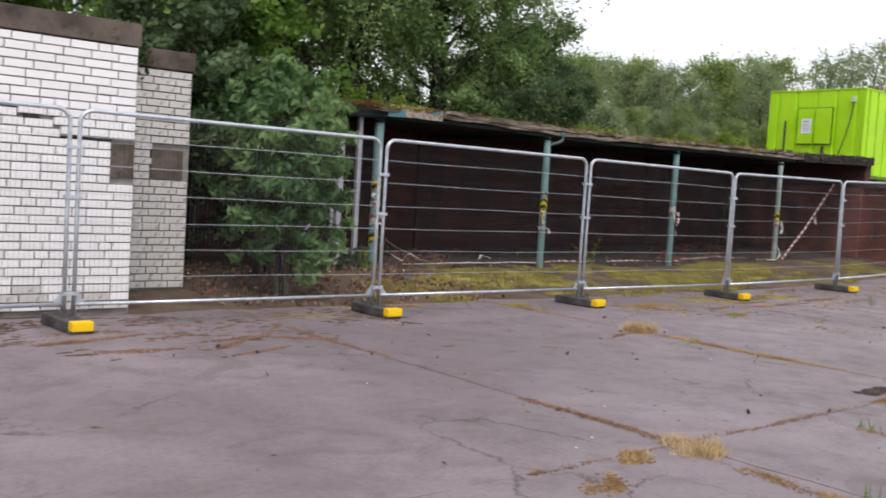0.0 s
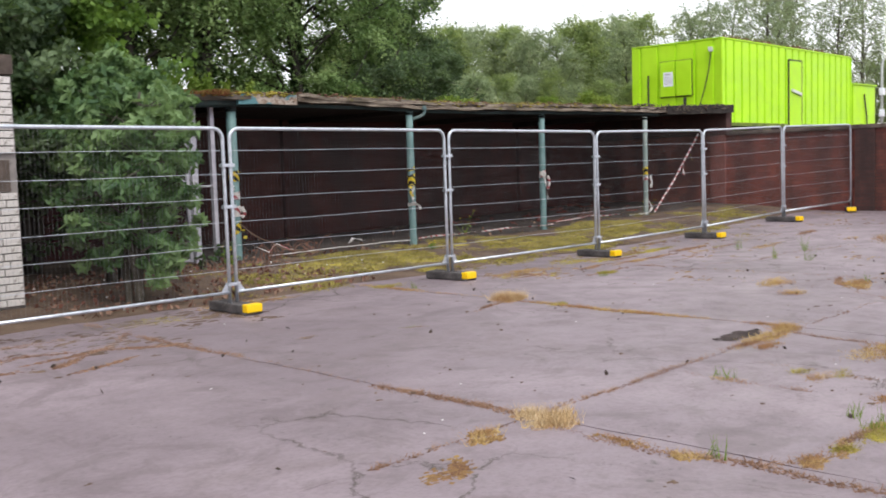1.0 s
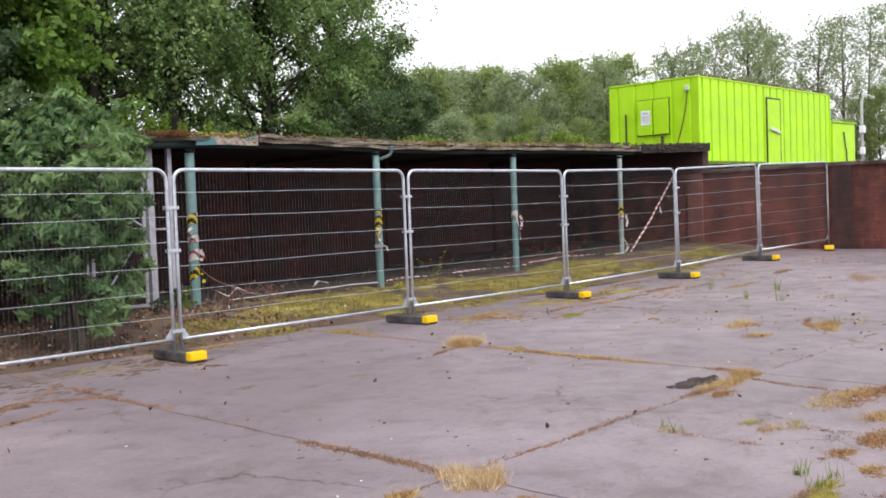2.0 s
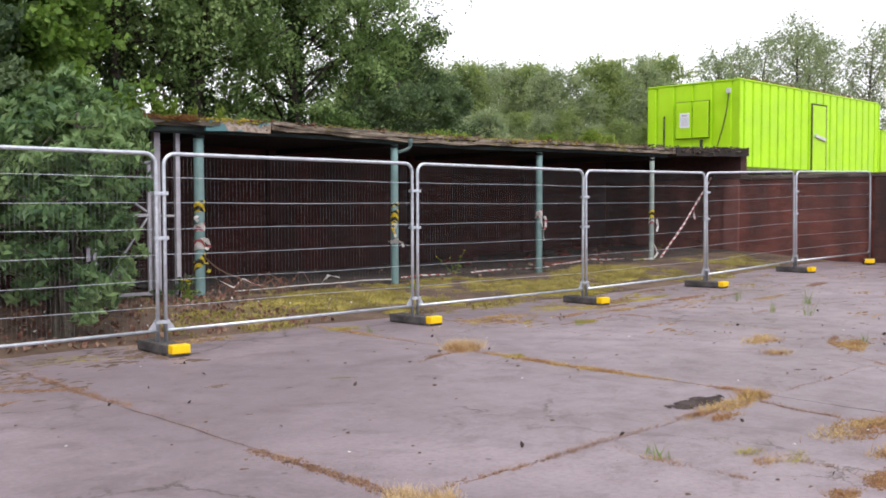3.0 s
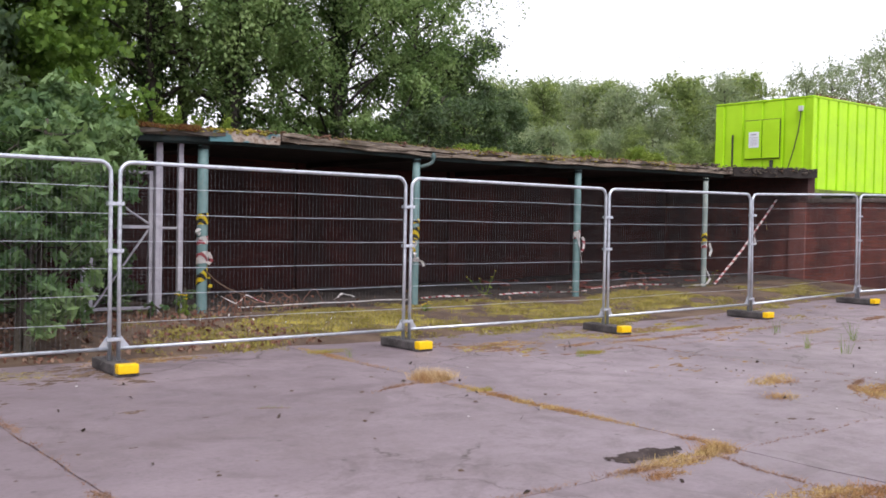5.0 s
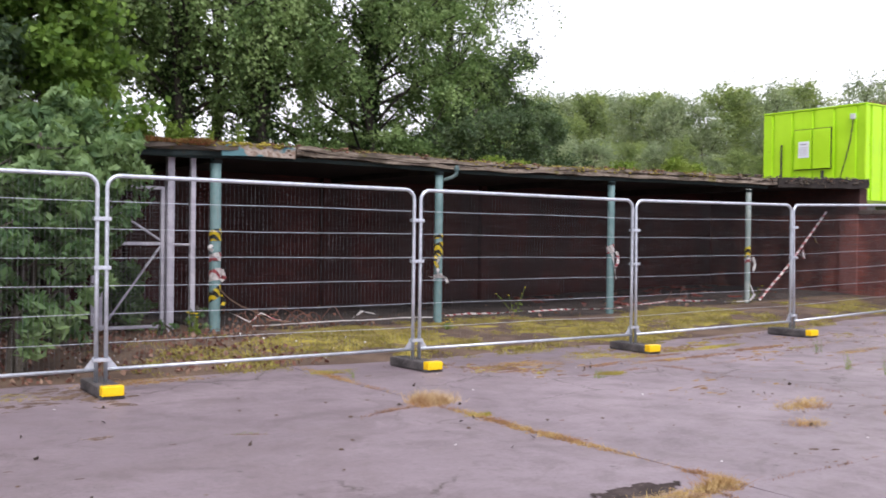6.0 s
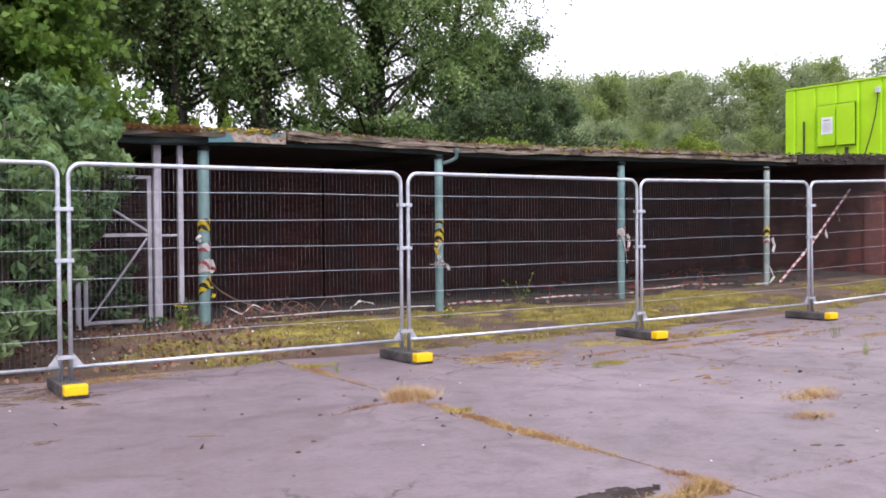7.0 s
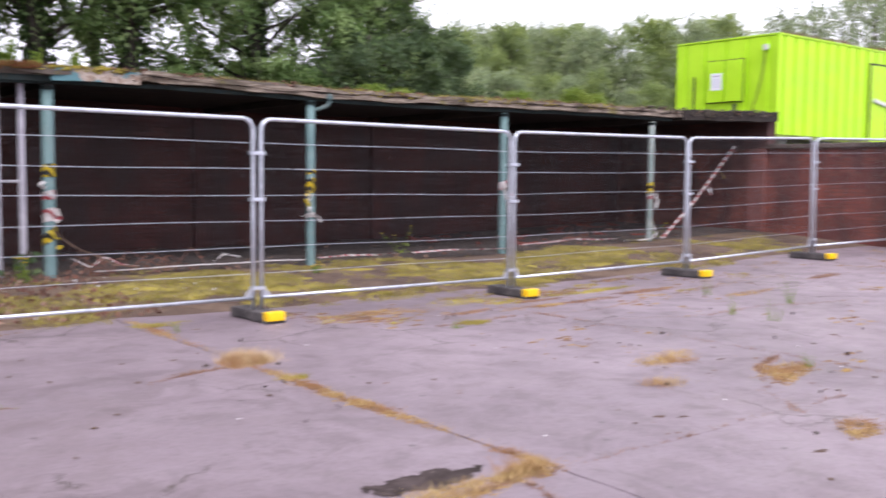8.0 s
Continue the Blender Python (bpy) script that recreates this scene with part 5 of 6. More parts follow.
def joint_growth(points, width, material, seed, label, fill=0.8, blade=0.05, mat2=None):
    """Patchy moss filling a joint, with short blades on it."""
    rng = np.random.default_rng(seed)
    pts = np.array(points, float)
    seglen = np.linalg.norm(np.diff(pts, axis=0), axis=1)
    total = seglen.sum()
    cum = np.concatenate([[0], np.cumsum(seglen)])
    s = rng.uniform(0, total, int(total * 420))
    dens = np.clip(fill - 0.4 + 0.9 * wave(s, s, 0.9, seed + 1) + 0.55 * wave(s, s, 4.0, seed), 0.08, 1.3)
    s = s[rng.uniform(0, 1, len(s)) < dens]
    w = width * (0.35 + 0.5 * np.interp(s, np.sort(s), np.clip(0.5 + 0.7 * wave(np.sort(s), np.sort(s), 0.9, seed + 1), 0.1, 1.3)))
    x = np.interp(s, cum, pts[:, 0]) + 0.026 * wave(s, s, 2.1, seed)
    y = np.interp(s, cum, pts[:, 1]) + 0.026 * wave(s, s, 2.4, seed + 2)
    sx, sy = x + rng.normal(size=len(s)) * w * 0.55, y + rng.normal(size=len(s)) * w * 0.55
    size = w * rng.uniform(0.05, 0.26, len(s)) + 0.002
    along = pts[-1] - pts[0]
    ob = cushions("joint_moss", sx, sy, size, material, rng, None, 1.9 if abs(along[0]) > abs(along[1]) else 0.9)
    tagged(ob, label, "moss")
    k = rng.integers(0, len(s), len(s) * 3)
    bp = np.stack([sx[k] + rng.normal(size=len(k)) * w[k] * 0.4, sy[k] + rng.normal(size=len(k)) * w[k] * 0.4], -1)
    blades("joint_grass", bp, blade * 0.6 * rng.uniform(0.2, 1.2, len(k)), 0.0028, mat2 or (DRYBLADE if material is DRYMOSS else STRAW), rng, 0.8, "dry grass growing from the slab joint", "dry grass")


joint_growth([(-4.98, 1.0), (-5.03, -1.5), (-5.06, -3.8), (-5.06, -5.1)], 0.065, DRYMOSS, 1, "brown moss in the joint between slabs")
joint_growth([(-5.06, -5.1), (-5.24, -5.63), (-5.25, -6.04), (-5.16, -6.28), (-5.13, -6.5), (-5.18, -6.9), (-5.2, -8.5)], 0.075, DRYMOSS, 2, "brown moss in the joint between slabs", 0.9)
joint_growth([(-1.1, 1.1), (-1.17, -0.6), (-1.2, -1.6), (-1.2, -3.2), (-1.22, -5.0)], 0.08, OCHRE, 3, "brown moss in the joint between slabs", 1.0)
joint_growth([(-6.4, -5.03), (-5.05, -5.05), (-3.5, -5.02), (-2.0, -5.02), (-1.25, -5.03)], 0.04, DRYMOSS, 5, "brown moss in the joint between slabs", 0.8)
joint_growth([(-1.1, -5.03), (0.3, -5.03), (1.6, -5.02)], 0.03, DRYMOSS, 6, "thin moss in the joint between slabs", 0.3)
joint_growth([(-3.4, -5.1), (-3.52, -5.37), (-3.51, -5.7), (-3.5, -6.1)], 0.035, DRYMOSS, 7, "moss in a crack of the slab", 0.7)
joint_growth([(-5.13, -6.46), (-4.96, -6.67), (-4.67, -6.69), (-4.41, -6.73), (-4.12, -6.74), (-3.65, -6.68), (-3.4, -6.57), (-3.01, -6.58)], 0.055, DRYMOSS, 8, "moss in a crack of the slab", 0.85)
joint_growth([(-2.86, -5.4), (-2.83, -5.75), (-2.92, -6.04), (-2.94, -6.3), (-3.01, -6.58)], 0.04, DRYMOSS, 9, "moss in a crack of the slab", 0.7)
joint_growth([(-1.5, -5.1), (-1.57, -5.42), (-1.63, -5.9), (-1.7, -6.1)], 0.03, DRYMOSS, 14, "moss in the joint between slabs", 0.7)
joint_growth([(-4.14, -6.92), (-4.08, -7.1), (-4.15, -7.5)], 0.04, DRYMOSS, 15, "moss in a crack of the slab", 0.7)
joint_growth([(0.9, -5.1), (1.3, -4.6), (2.0, -4.1), (2.6, -3.9)], 0.05, DRYMOSS, 18, "brown moss in a crack of the slab", 0.5)
joint_growth([(3.0, -1.7), (4.0, -2.1), (5.2, -2.0), (6.4, -2.4)], 0.05, DRYMOSS, 19, "brown moss in a crack of the slab", 0.45)
joint_growth([(1.2, -1.0), (2.2, -0.9), (3.4, -1.1), (4.6, -0.8)], 0.05, DRYMOSS, 20, "brown moss in a crack of the slab", 0.45)
joint_growth([(2.65, 1.0), (2.7, -2.0), (2.65, -5.0)], 0.02, DRYMOSS, 10, "thin moss in the joint between slabs", 0.2)
joint_growth([(-2.1, -1.9), (-1.7, -1.75), (-1.25, -1.65)], 0.04, DRYMOSS, 11, "moss in a crack of the slab", 0.6)
joint_growth([(-7.6, -0.4), (-6.4, -0.1), (-5.6, -0.55), (-5.0, -0.9)], 0.07, DRYMOSS, 12, "brown moss spreading over the slab", 0.6)
joint_growth([(-6.2, -1.0), (-5.4, -0.4), (-4.9, 0.2)], 0.05, DRYMOSS, 13, "brown moss spreading over the slab", 0.5)


def dry_clump(cx, cy, rx, ry, seed, tall=0.11, count=900, turn=0.0, mat2=None, label="dry straw-coloured grass clump in the joint", base=OCHRE):
    """A ragged mat of small cushions with thin blades gathered in bunches."""
    rng = np.random.default_rng(seed)
    root = thing("grass_clump", label, "dry grass")
    ct, st = math.cos(turn), math.sin(turn)
    cores = 5 + int(8 * rx)
    ca, cr = rng.uniform(0, 6.283, cores), np.sqrt(rng.uniform(0, 1, cores)) * 0.85
    bunches = max(60, int(420 * (rx * ry) ** 0.5 / 0.2))
    pick = rng.integers(0, cores, bunches)
    bx = rx * (cr[pick] * np.cos(ca[pick]) + rng.normal(size=bunches) * 0.27)
    by = ry * (cr[pick] * np.sin(ca[pick]) + rng.normal(size=bunches) * 0.27)
    bx, by = cx + bx * ct - by * st, cy + bx * st + by * ct
    size = rng.uniform(0.003, 0.013, bunches)
    cushions("moss_mat", bx, by, size, base, rng, root, 1.7)
    pick = rng.integers(0, bunches, count)
    lx = bx[pick] + rng.normal(size=count) * (size[pick] + 0.01) * 1.2
    ly = by[pick] + rng.normal(size=count) * (size[pick] + 0.01)
    blades("foliage", np.stack([lx, ly], -1), tall * 0.5 * rng.uniform(0.15, 1.2, count) ** 1.4, 0.0028, mat2 or STRAW, rng, 0.95 if tall < 0.14 else 0.5, parent=root)


dry_clump(-1.18, -1.56, 0.24, 0.2, 301, 0.21, 1500, 0, PALE_STRAW, base=STRAW)
dry_clump(-1.22, -1.6, 0.2, 0.17, 360, 0.2, 700, 0, STRAW, base=STRAW)
dry_clump(-1.15, -2.3, 0.1, 0.07, 326, 0.07, 260, 0, MOSSBLADE, "small green moss patch in the joint", MOSS)
dry_clump(-5.08, -5.16, 0.17, 0.17, 302, 0.15, 1700, 0, PALE_STRAW, base=STRAW)
dry_clump(-5.6, -5.1, 0.13, 0.09, 327, 0.1, 350)
dry_clump(-6.15, -5.36, 0.2, 0.1, 328, 0.03, 200, 0.6, None, "flat brown moss on broken concrete")
dry_clump(-1.95, -5.03, 0.52, 0.1, 303, 0.08, 1300, 0.08, STRAW)
dry_clump(-2.2, -5.2, 0.2, 0.07, 361, 0.09, 400, 0.1)
dry_clump(-1.45, -4.97, 0.13, 0.09, 362, 0.12, 400, 0, STRAW)
for k, (x, y, a, b, tt, green) in enumerate(((-5.22, -6.18, 0.14, 0.06, 1.5, 0), (-5.2, -5.78, 0.16, 0.05, 1.5, 0), (-4.92, -6.7, 0.12, 0.06, 0.2, 0), (-4.62, -6.75, 0.1, 0.05, 0, 1), (-4.12, -6.74, 0.14, 0.06, 0.1, 1), (-3.68, -6.84, 0.12, 0.05, 0.3, 0), (-3.4, -6.57, 0.13, 0.06, 0, 0),
                                              (-2.95, -5.8, 0.1, 0.06, 0.4, 1), (-3.09, -5.98, 0.15, 0.06, 0.2, 0), (-2.9, -6.08, 0.12, 0.05, 0.3, 1), (-3.0, -6.58, 0.2, 0.09, 0.2, 0), (-3.53, -5.55, 0.12, 0.05, 1.4, 0))):
    dry_clump(x, y, a, b, 380 + k, 0.06, 350, tt, MOSSBLADE if green else None, "low moss and grass in a crack of the slab", MOSS if green else OCHRE)
dry_clump(-1.32, -4.97, 0.17, 0.13, 304, 0.13, 600)
dry_clump(1.74, -3.42, 0.42, 0.2, 305, 0.1, 800, 0.3)
dry_clump(0.78, -4.05, 0.26, 0.14, 306, 0.1, 600)
dry_clump(1.97, -4.3, 0.42, 0.16, 307, 0.09, 700, 0.4)
dry_clump(0.84, -5.52, 0.22, 0.1, 308, 0.08, 400, 0.4)
dry_clump(-1.72, -6.08, 0.6, 0.2, 309, 0.08, 2200, -0.25)
dry_clump(-2.28, -6.48, 0.28, 0.13, 310, 0.08, 700, -0.4)
dry_clump(-1.88, -6.67, 0.14, 0.09, 311, 0.08, 350)
dry_clump(-1.3, -6.5, 0.2, 0.07, 329, 0.06, 350, -0.6)
dry_clump(0.65, -6.22, 0.25, 0.14, 330, 0.12, 600)
dry_clump(5.93, -4.45, 0.55, 0.2, 312, 0.12, 700, 0.2)
dry_clump(-3.1, -5.95, 0.13, 0.05, 331, 0.03, 200, 0.3)
dry_clump(-2.93, -6.62, 0.28, 0.1, 332, 0.05, 400, 0.2)
dry_clump(-4.6, -6.72, 0.16, 0.06, 333, 0.03, 250, 0.3)
dry_clump(-4.92, -6.74, 0.1, 0.05, 334, 0.03, 150, 0.5)
for k, (x, y, a, b, tt) in enumerate(((-5.93, -0.58, 0.4, 0.07, 0.2), (-6.79, -0.88, 0.35, 0.08, -0.1), (-5.83, -1.21, 0.3, 0.05, 0.3), (-5.98, 0.26, 0.4, 0.12, 0.0), (-5.25, -0.76, 0.3, 0.06, -0.5), (-5.54, 0.4, 0.4, 0.13, 0.1), (-7.0, 0.1, 0.45, 0.14, 0.0), (-6.4, -0.35, 0.3, 0.06, 0.6))):
    dry_clump(x, y, a, b, 340 + k, 0.03, 260, tt, None, "thin brown moss spreading over the slab", DRYMOSS)
dry_clump(-4.1, -1.6, 0.12, 0.06, 350, 0.03, 80, 0.3, None, "dark crumbly debris on the slab", SOIL)
dry_clump(-3.12, -2.05, 0.13, 0.025, 351, 0.05, 60, -0.5, GRASS, "moss and a weed in a short crack", DRYMOSS)
dry_clump(-0.95, 0.62, 0.28, 0.13, 313, 0.06, 800, 0, MOSSBLADE, "yellow-green moss patch at the fence", MOSS)
dry_clump(1.35, 0.1, 0.6, 0.14, 314, 0.05, 900, -0.15, None, "brown moss patch in front of the fence")
dry_clump(2.4, 0.25, 0.7, 0.14, 315, 0.05, 900, 0.1, MOSSBLADE, "yellow-green moss patch in front of the fence", MOSS)
dry_clump(3.0, -0.5, 0.4, 0.1, 316, 0.05, 500, 0.1, None, "brown moss patch in front of the fence")
dry_clump(1.62, -1.0, 0.22, 0.1, 317, 0.06, 350, 0.1, MOSSBLADE, "small green moss patch on the slab", MOSS)
dry_clump(4.6, 0.2, 0.8, 0.14, 318, 0.05, 800, 0.05, MOSSBLADE, "yellow-green moss patch by the fence", MOSS)
dry_clump(-3.0, 0.95, 0.9, 0.18, 319, 0.05, 900, 0.0, None, "brown moss along the slab edge")
dry_clump(-4.6, 0.6, 0.7, 0.2, 320, 0.05, 800, -0.1, MOSSBLADE, "mossy grass along the slab edge", MOSS)
dry_clump(6.2, -1.2, 0.5, 0.12, 321, 0.05, 400, 0.1, None, "brown moss patch on the slab")
dry_clump(8.0, -2.6, 0.7, 0.2, 322, 0.07, 600, 0.3, None, "brown moss patch on the slab")
dry_clump(-4.3, -6.8, 0.16, 0.07, 323, 0.05, 400, 0.3, MOSSBLADE, "small green moss patch on the slab", MOSS)
dry_clump(-2.9, -6.0, 0.14, 0.06, 324, 0.04, 300, 0.1)
dry_clump(-2.95, -5.8, 0.1, 0.05, 325, 0.04, 200, 0.1, MOSSBLADE, "small green moss patch on the slab", MOSS)
for k, (x, y, a, b, tt) in enumerate(((3.4, -0.1, 0.5, 0.1, 0.1), (4.1, -0.45, 0.6, 0.1, 0.05), (5.3, -0.25, 0.6, 0.12, 0.0), (6.6, -0.5, 0.7, 0.12, 0.1), (2.2, -0.4, 0.45, 0.08, 0.1), (8.4, -0.9, 0.6, 0.12, 0.0), (0.9, -0.3, 0.3, 0.06, 0.1))):
    dry_clump(x, y, a, b, 360 + k, 0.035, 420, tt, None, "thin brown moss in front of the fence", DRYMOSS)
# flecks of moss and crumbs scattered over the slabs
n = 5200
px, py = RNG.uniform(-0.8, 12.5, n), RNG.uniform(-5.0, 0.9, n)
keep = 0.5 * wave(px, py, 1.6, 9) + 0.5 * wave(px, py, 4.3, 5) > RNG.uniform(0.2, 0.8, n)
ob = cushions("moss_fleck", px[keep], py[keep], RNG.uniform(0.003, 0.013, keep.sum()), DRYMOSS, RNG, None, 2.2)
tagged(ob, "small brown moss flecks scattered over the concrete", "moss")
n = 2600
px, py = RNG.uniform(-9.0, 9.0, n), RNG.uniform(-7.5, 0.9, n)
keep = 0.6 * wave(px, py, 0.8, 2) + 0.5 * wave(px, py, 3.1, 8) > RNG.uniform(0.15, 0.9, n)
ob = cushions("dirt_crumb", px[keep], py[keep], 0.004 + 0.026 * RNG.random(keep.sum()) ** 2.6, SOIL, RNG, None, 1.8)
tagged(ob, "dark crumbs of dirt on the concrete", "dirt")
n = 9000
px, py = RNG.uniform(0.6, 12.8, n), RNG.uniform(-4.6, 0.7, n)
keep = 0.55 * wave(px, py, 1.2, 4) + 0.5 * wave(px, py, 3.7, 6) + 0.25 * ss((py + 1.4) / 1.6) > RNG.uniform(0.25, 0.85, n)
ob = cushions("moss_fleck", px[keep], py[keep], 0.004 + 0.03 * RNG.random(keep.sum()) ** 2.2, OCHRE, RNG, None, 2.4)
tagged(ob, "ochre moss flecks spreading over the concrete", "moss")
n = 5000
px, py = RNG.uniform(-9.5, -3.3, n), RNG.uniform(-1.2, 0.95, n)
keep = 0.5 * wave(px, py, 1.5, 2) + 0.5 * wave(px, py, 4.6, 3) + 0.7 * ss((py + 0.9) / 1.6) > RNG.uniform(0.25, 1.0, n)
ob = cushions("dirt_crumb", px[keep], py[keep], 0.004 + 0.03 * RNG.random(keep.sum()) ** 2, SOIL, RNG, None, 2.6)
tagged(ob, "dark soil spread over the slabs by the fence", "dirt")
n = 14000
px, py = RNG.uniform(0.3, 8.5, n), RNG.uniform(-0.75, 0.95, n)
keep = 0.75 * wave(px, py * 2, 1.0, 5) + 0.5 * wave(px, py * 1.6, 3.1, 7) + 0.3 * ss((py + 0.7) / 1.2) - 0.25 * ss((px - 5) / 3) > RNG.uniform(0.3, 0.8, n)
px, py = px[keep], py[keep]
green = 0.8 * wave(px, py, 1.4, 9) > RNG.uniform(-0.1, 0.6, len(px))
for sel, mat, tag in ((green, MOSS, "yellow-green moss patches along the fence"), (~green, DRYMOSS, "brown moss patches along the fence")):
    ob = cushions("fence_moss", px[sel], py[sel], 0.005 + 0.02 * RNG.random(sel.sum()) ** 1.6, mat, RNG, None, 2.2)
    tagged(ob, tag, "moss")
pts = np.stack([px, py], -1)
blades("fence_grass", pts, RNG.uniform(0.008, 0.035, len(pts)), 0.006, MOSSBLADE, RNG, 0.8, "short mossy grass along the fence", "moss")
# pale scraps under the bush
n = 44
px, py = RNG.uniform(-4.8, 0.5, n), RNG.uniform(1.3, 3.6, n)
ob = leaves_mesh("pale_scrap", np.stack([px, py, gz(px, py) + 0.045], -1), 0.035, LITTER, None, RNG, 1.4)
tagged(ob, "pale scraps of litter on the soil behind the fence", "litter")
# damp hollow beside the joint
def build_damp_patch(cx, cy, rx, ry):
    """A shallow dark hollow with a broken, ragged outline."""
    step = 0.018
    vs, fs = [], []
    for ix in range(int(-1.5 * rx / step), int(1.5 * rx / step)):
        for iy in range(int(-1.6 * ry / step), int(1.6 * ry / step)):
            x, y = ix * step, iy * step
            d = math.hypot(x / rx, y / ry) + 0.3 * float(wave(cx + x, cy + y * 1.5, 5.0, 3)) + 0.3 * float(wave(cx + x, cy + y, 17.0, 6))
            if d > 0.95:
                continue
            o = len(vs)
            for a, b in ((0, 0), (1, 0), (1, 1), (0, 1)):
                px_, py_ = cx + x + a * step, cy + y + b * step
                vs.append((px_, py_, float(gz(px_, py_)) + 0.006 * float(wave(px_, py_, 0.9, 2)) + 0.004))
            fs.append((o, o + 1, o + 2, o + 3))
    tagged(raw("damp_patch", vs, fs, POTHOLE), "dark damp hollow in the concrete", "stain", kind="stuff")


build_damp_patch(-1.84, -4.8, 0.35, 0.12)
n = 60
px, py = RNG.uniform(-7.0, 6.0, n), RNG.uniform(-7.2, 0.0, n)
c = np.stack([px, py, gz(px, py) + 0.014], -1)
ob = leaves_mesh("fallen_leaf", c, 0.05, DARKLEAF, None, RNG, 1.5)
tagged(ob, "small dark fallen leaves on the concrete", "leaf litter")

# single green weeds
WEEDS = [(-3.47, -5.53, 0.13), (-3.43, -5.4, 0.12), (-5.15, -6.3, 0.15), (4.33, -2.74, 0.35), (-3.92, -6.72, 0.12), (-4.15, -6.7, 0.1), (-4.75, -7.25, 0.15), (-1.0, 0.1, 0.16), (1.3, -1.2, 0.12), (5.7, -2.1, 0.45), (2.35, -4.3, 0.15), (4.4, -2.2, 0.3), (5.6, -1.0, 0.25), (-3.95, -6.55, 0.12)]
for k, (x, y, h) in enumerate(WEEDS):
    rng = np.random.default_rng(500 + k)
    pts = np.array([[x, y]]) + rng.normal(size=(16, 2)) * 0.03
    root = thing("grass_tuft", "small fresh green grass tuft growing from the slab", "weed", "green weeds")
    blades("foliage", pts, h * rng.uniform(0.4, 1.05, 16), 0.0035, GRASS, rng, 0.25, parent=root)


def flower_plant(x, y, h, seed, heads, spread, label):
    rng = np.random.default_rng(seed)
    g = float(gz(x, y))
    root = thing("ragwort_plant", label, "wildflower", "yellow wildflowers")
    stems = bmesh.new()
    cents = []
    for k in range(heads):
        petals = bmesh.new()
        tip = np.array([x + rng.normal() * spread, y + rng.normal() * spread, g + h * rng.uniform(0.65, 1.0)])
        pts = limb_points((x, y, g - 0.02), tip, rng, 0.08, 5)
        tube(stems, pts, 0.004, 4, caps=False)
        for j in range(8):
            u = rng.uniform(0.05, 0.8)
            cents.append(pts[int(u * 4)] + rng.normal(size=3) * 0.03)
        for a in range(7):
            az = a * 0.9
            p0 = Vector(tip)
            d = Vector((math.cos(az), math.sin(az), 0.25)) * 0.034
            s = Vector((-math.sin(az), math.cos(az), 0)) * 0.012
            petals.faces.new([petals.verts.new(p) for p in (p0, p0 + d * 0.7 + s, p0 + d, p0 + d * 0.7 - s)])
        bmesh.ops.create_icosphere(petals, subdivisions=1, radius=0.011, matrix=Matrix.Translation(tip))
        part("flower", petals, PETAL, root, "yellow flower head")
    part("stem", stems, GRASS, root)
    leaves_mesh("foliage", np.array(cents), 0.07, GRASS, root, rng, 2.2)


flower_plant(0.65, -6.22, 0.36, 601, 9, 0.13, "yellow-flowered weed growing through the slab")
flower_plant(-1.35, 3.75, 0.32, 602, 7, 0.06, "yellow-flowered weed at the foot of a teal post")
flower_plant(4.9, 4.6, 0.5, 603, 4, 0.15, "yellow-flowered weed inside the shelter")
flower_plant(2.3, 3.0, 0.16, 604, 4, 0.05, "small yellow flower in the moss")
flower_plant(10.75, 4.0, 0.35, 605, 4, 0.12, "yellow-flowered weed by a post")

# growth on the roof
n = 26000
px = RNG.uniform(-2.2, 13.0, n)
py = 4.0 - 0.0417 * (px + 2.3) + 0.06 + np.abs(RNG.normal(size=n)) * 0.7
dens = 0.5 + 0.6 * wave(px, py, 1.9, 7) + 0.3 * wave(px, py, 5, 2)
keep = dens > RNG.uniform(0.1, 0.9, n)
ez = np.vectorize(eave_z)(px[keep])
blades("roof_moss", np.stack([px[keep], py[keep]], -1), RNG.uniform(0.02, 0.075, keep.sum()), 0.008, MOSSBLADE, RNG, 0.6, "moss and short grass on the roof edge", "moss", base_z=ez - 0.035)


def eave_lumps(name, x0, x1, count, size, material, label, low, high, seed, over=0.05):
    """Ragged small lumps clinging to the roof edge."""
    rng = np.random.default_rng(seed)
    x = rng.uniform(x0, x1, count)
    x = x[wave(x, x, 2.1, seed) + 0.6 * wave(x, x, 6.0, seed + 2) > rng.uniform(-0.9, 0.7, count)]
    m = len(x)
    c = np.stack([x, 4.0 - 0.0417 * (x + 2.3) - over + np.abs(rng.normal(size=m)) * 0.07, np.vectorize(eave_z)(x) - 2.78 + rng.uniform(low, high, m)], -1)
    r = (size * rng.uniform(0.3, 1.2, m) ** 1.5)[:, None, None] * rng.uniform(0.6, 1.4, (m, 6, 1)) * np.array([1.9, 0.8, 0.7])
    axes = np.array([(1, 0, 0), (-1, 0, 0), (0, 1, 0), (0, -1, 0), (0, 0, 1), (0, 0, -1)], float)
    v = (c[:, None, :] + axes * r).reshape(-1, 3)
    corner = np.array([(0, 2, 4), (2, 1, 4), (1, 3, 4), (3, 0, 4), (2, 0, 5), (1, 2, 5), (3, 1, 5), (0, 3, 5)])
    f = (np.arange(m)[:, None, None] * 6 + corner).reshape(-1, 3)
    return tagged(raw(name, v, f, material, smooth=True), label, "moss", kind="stuff")


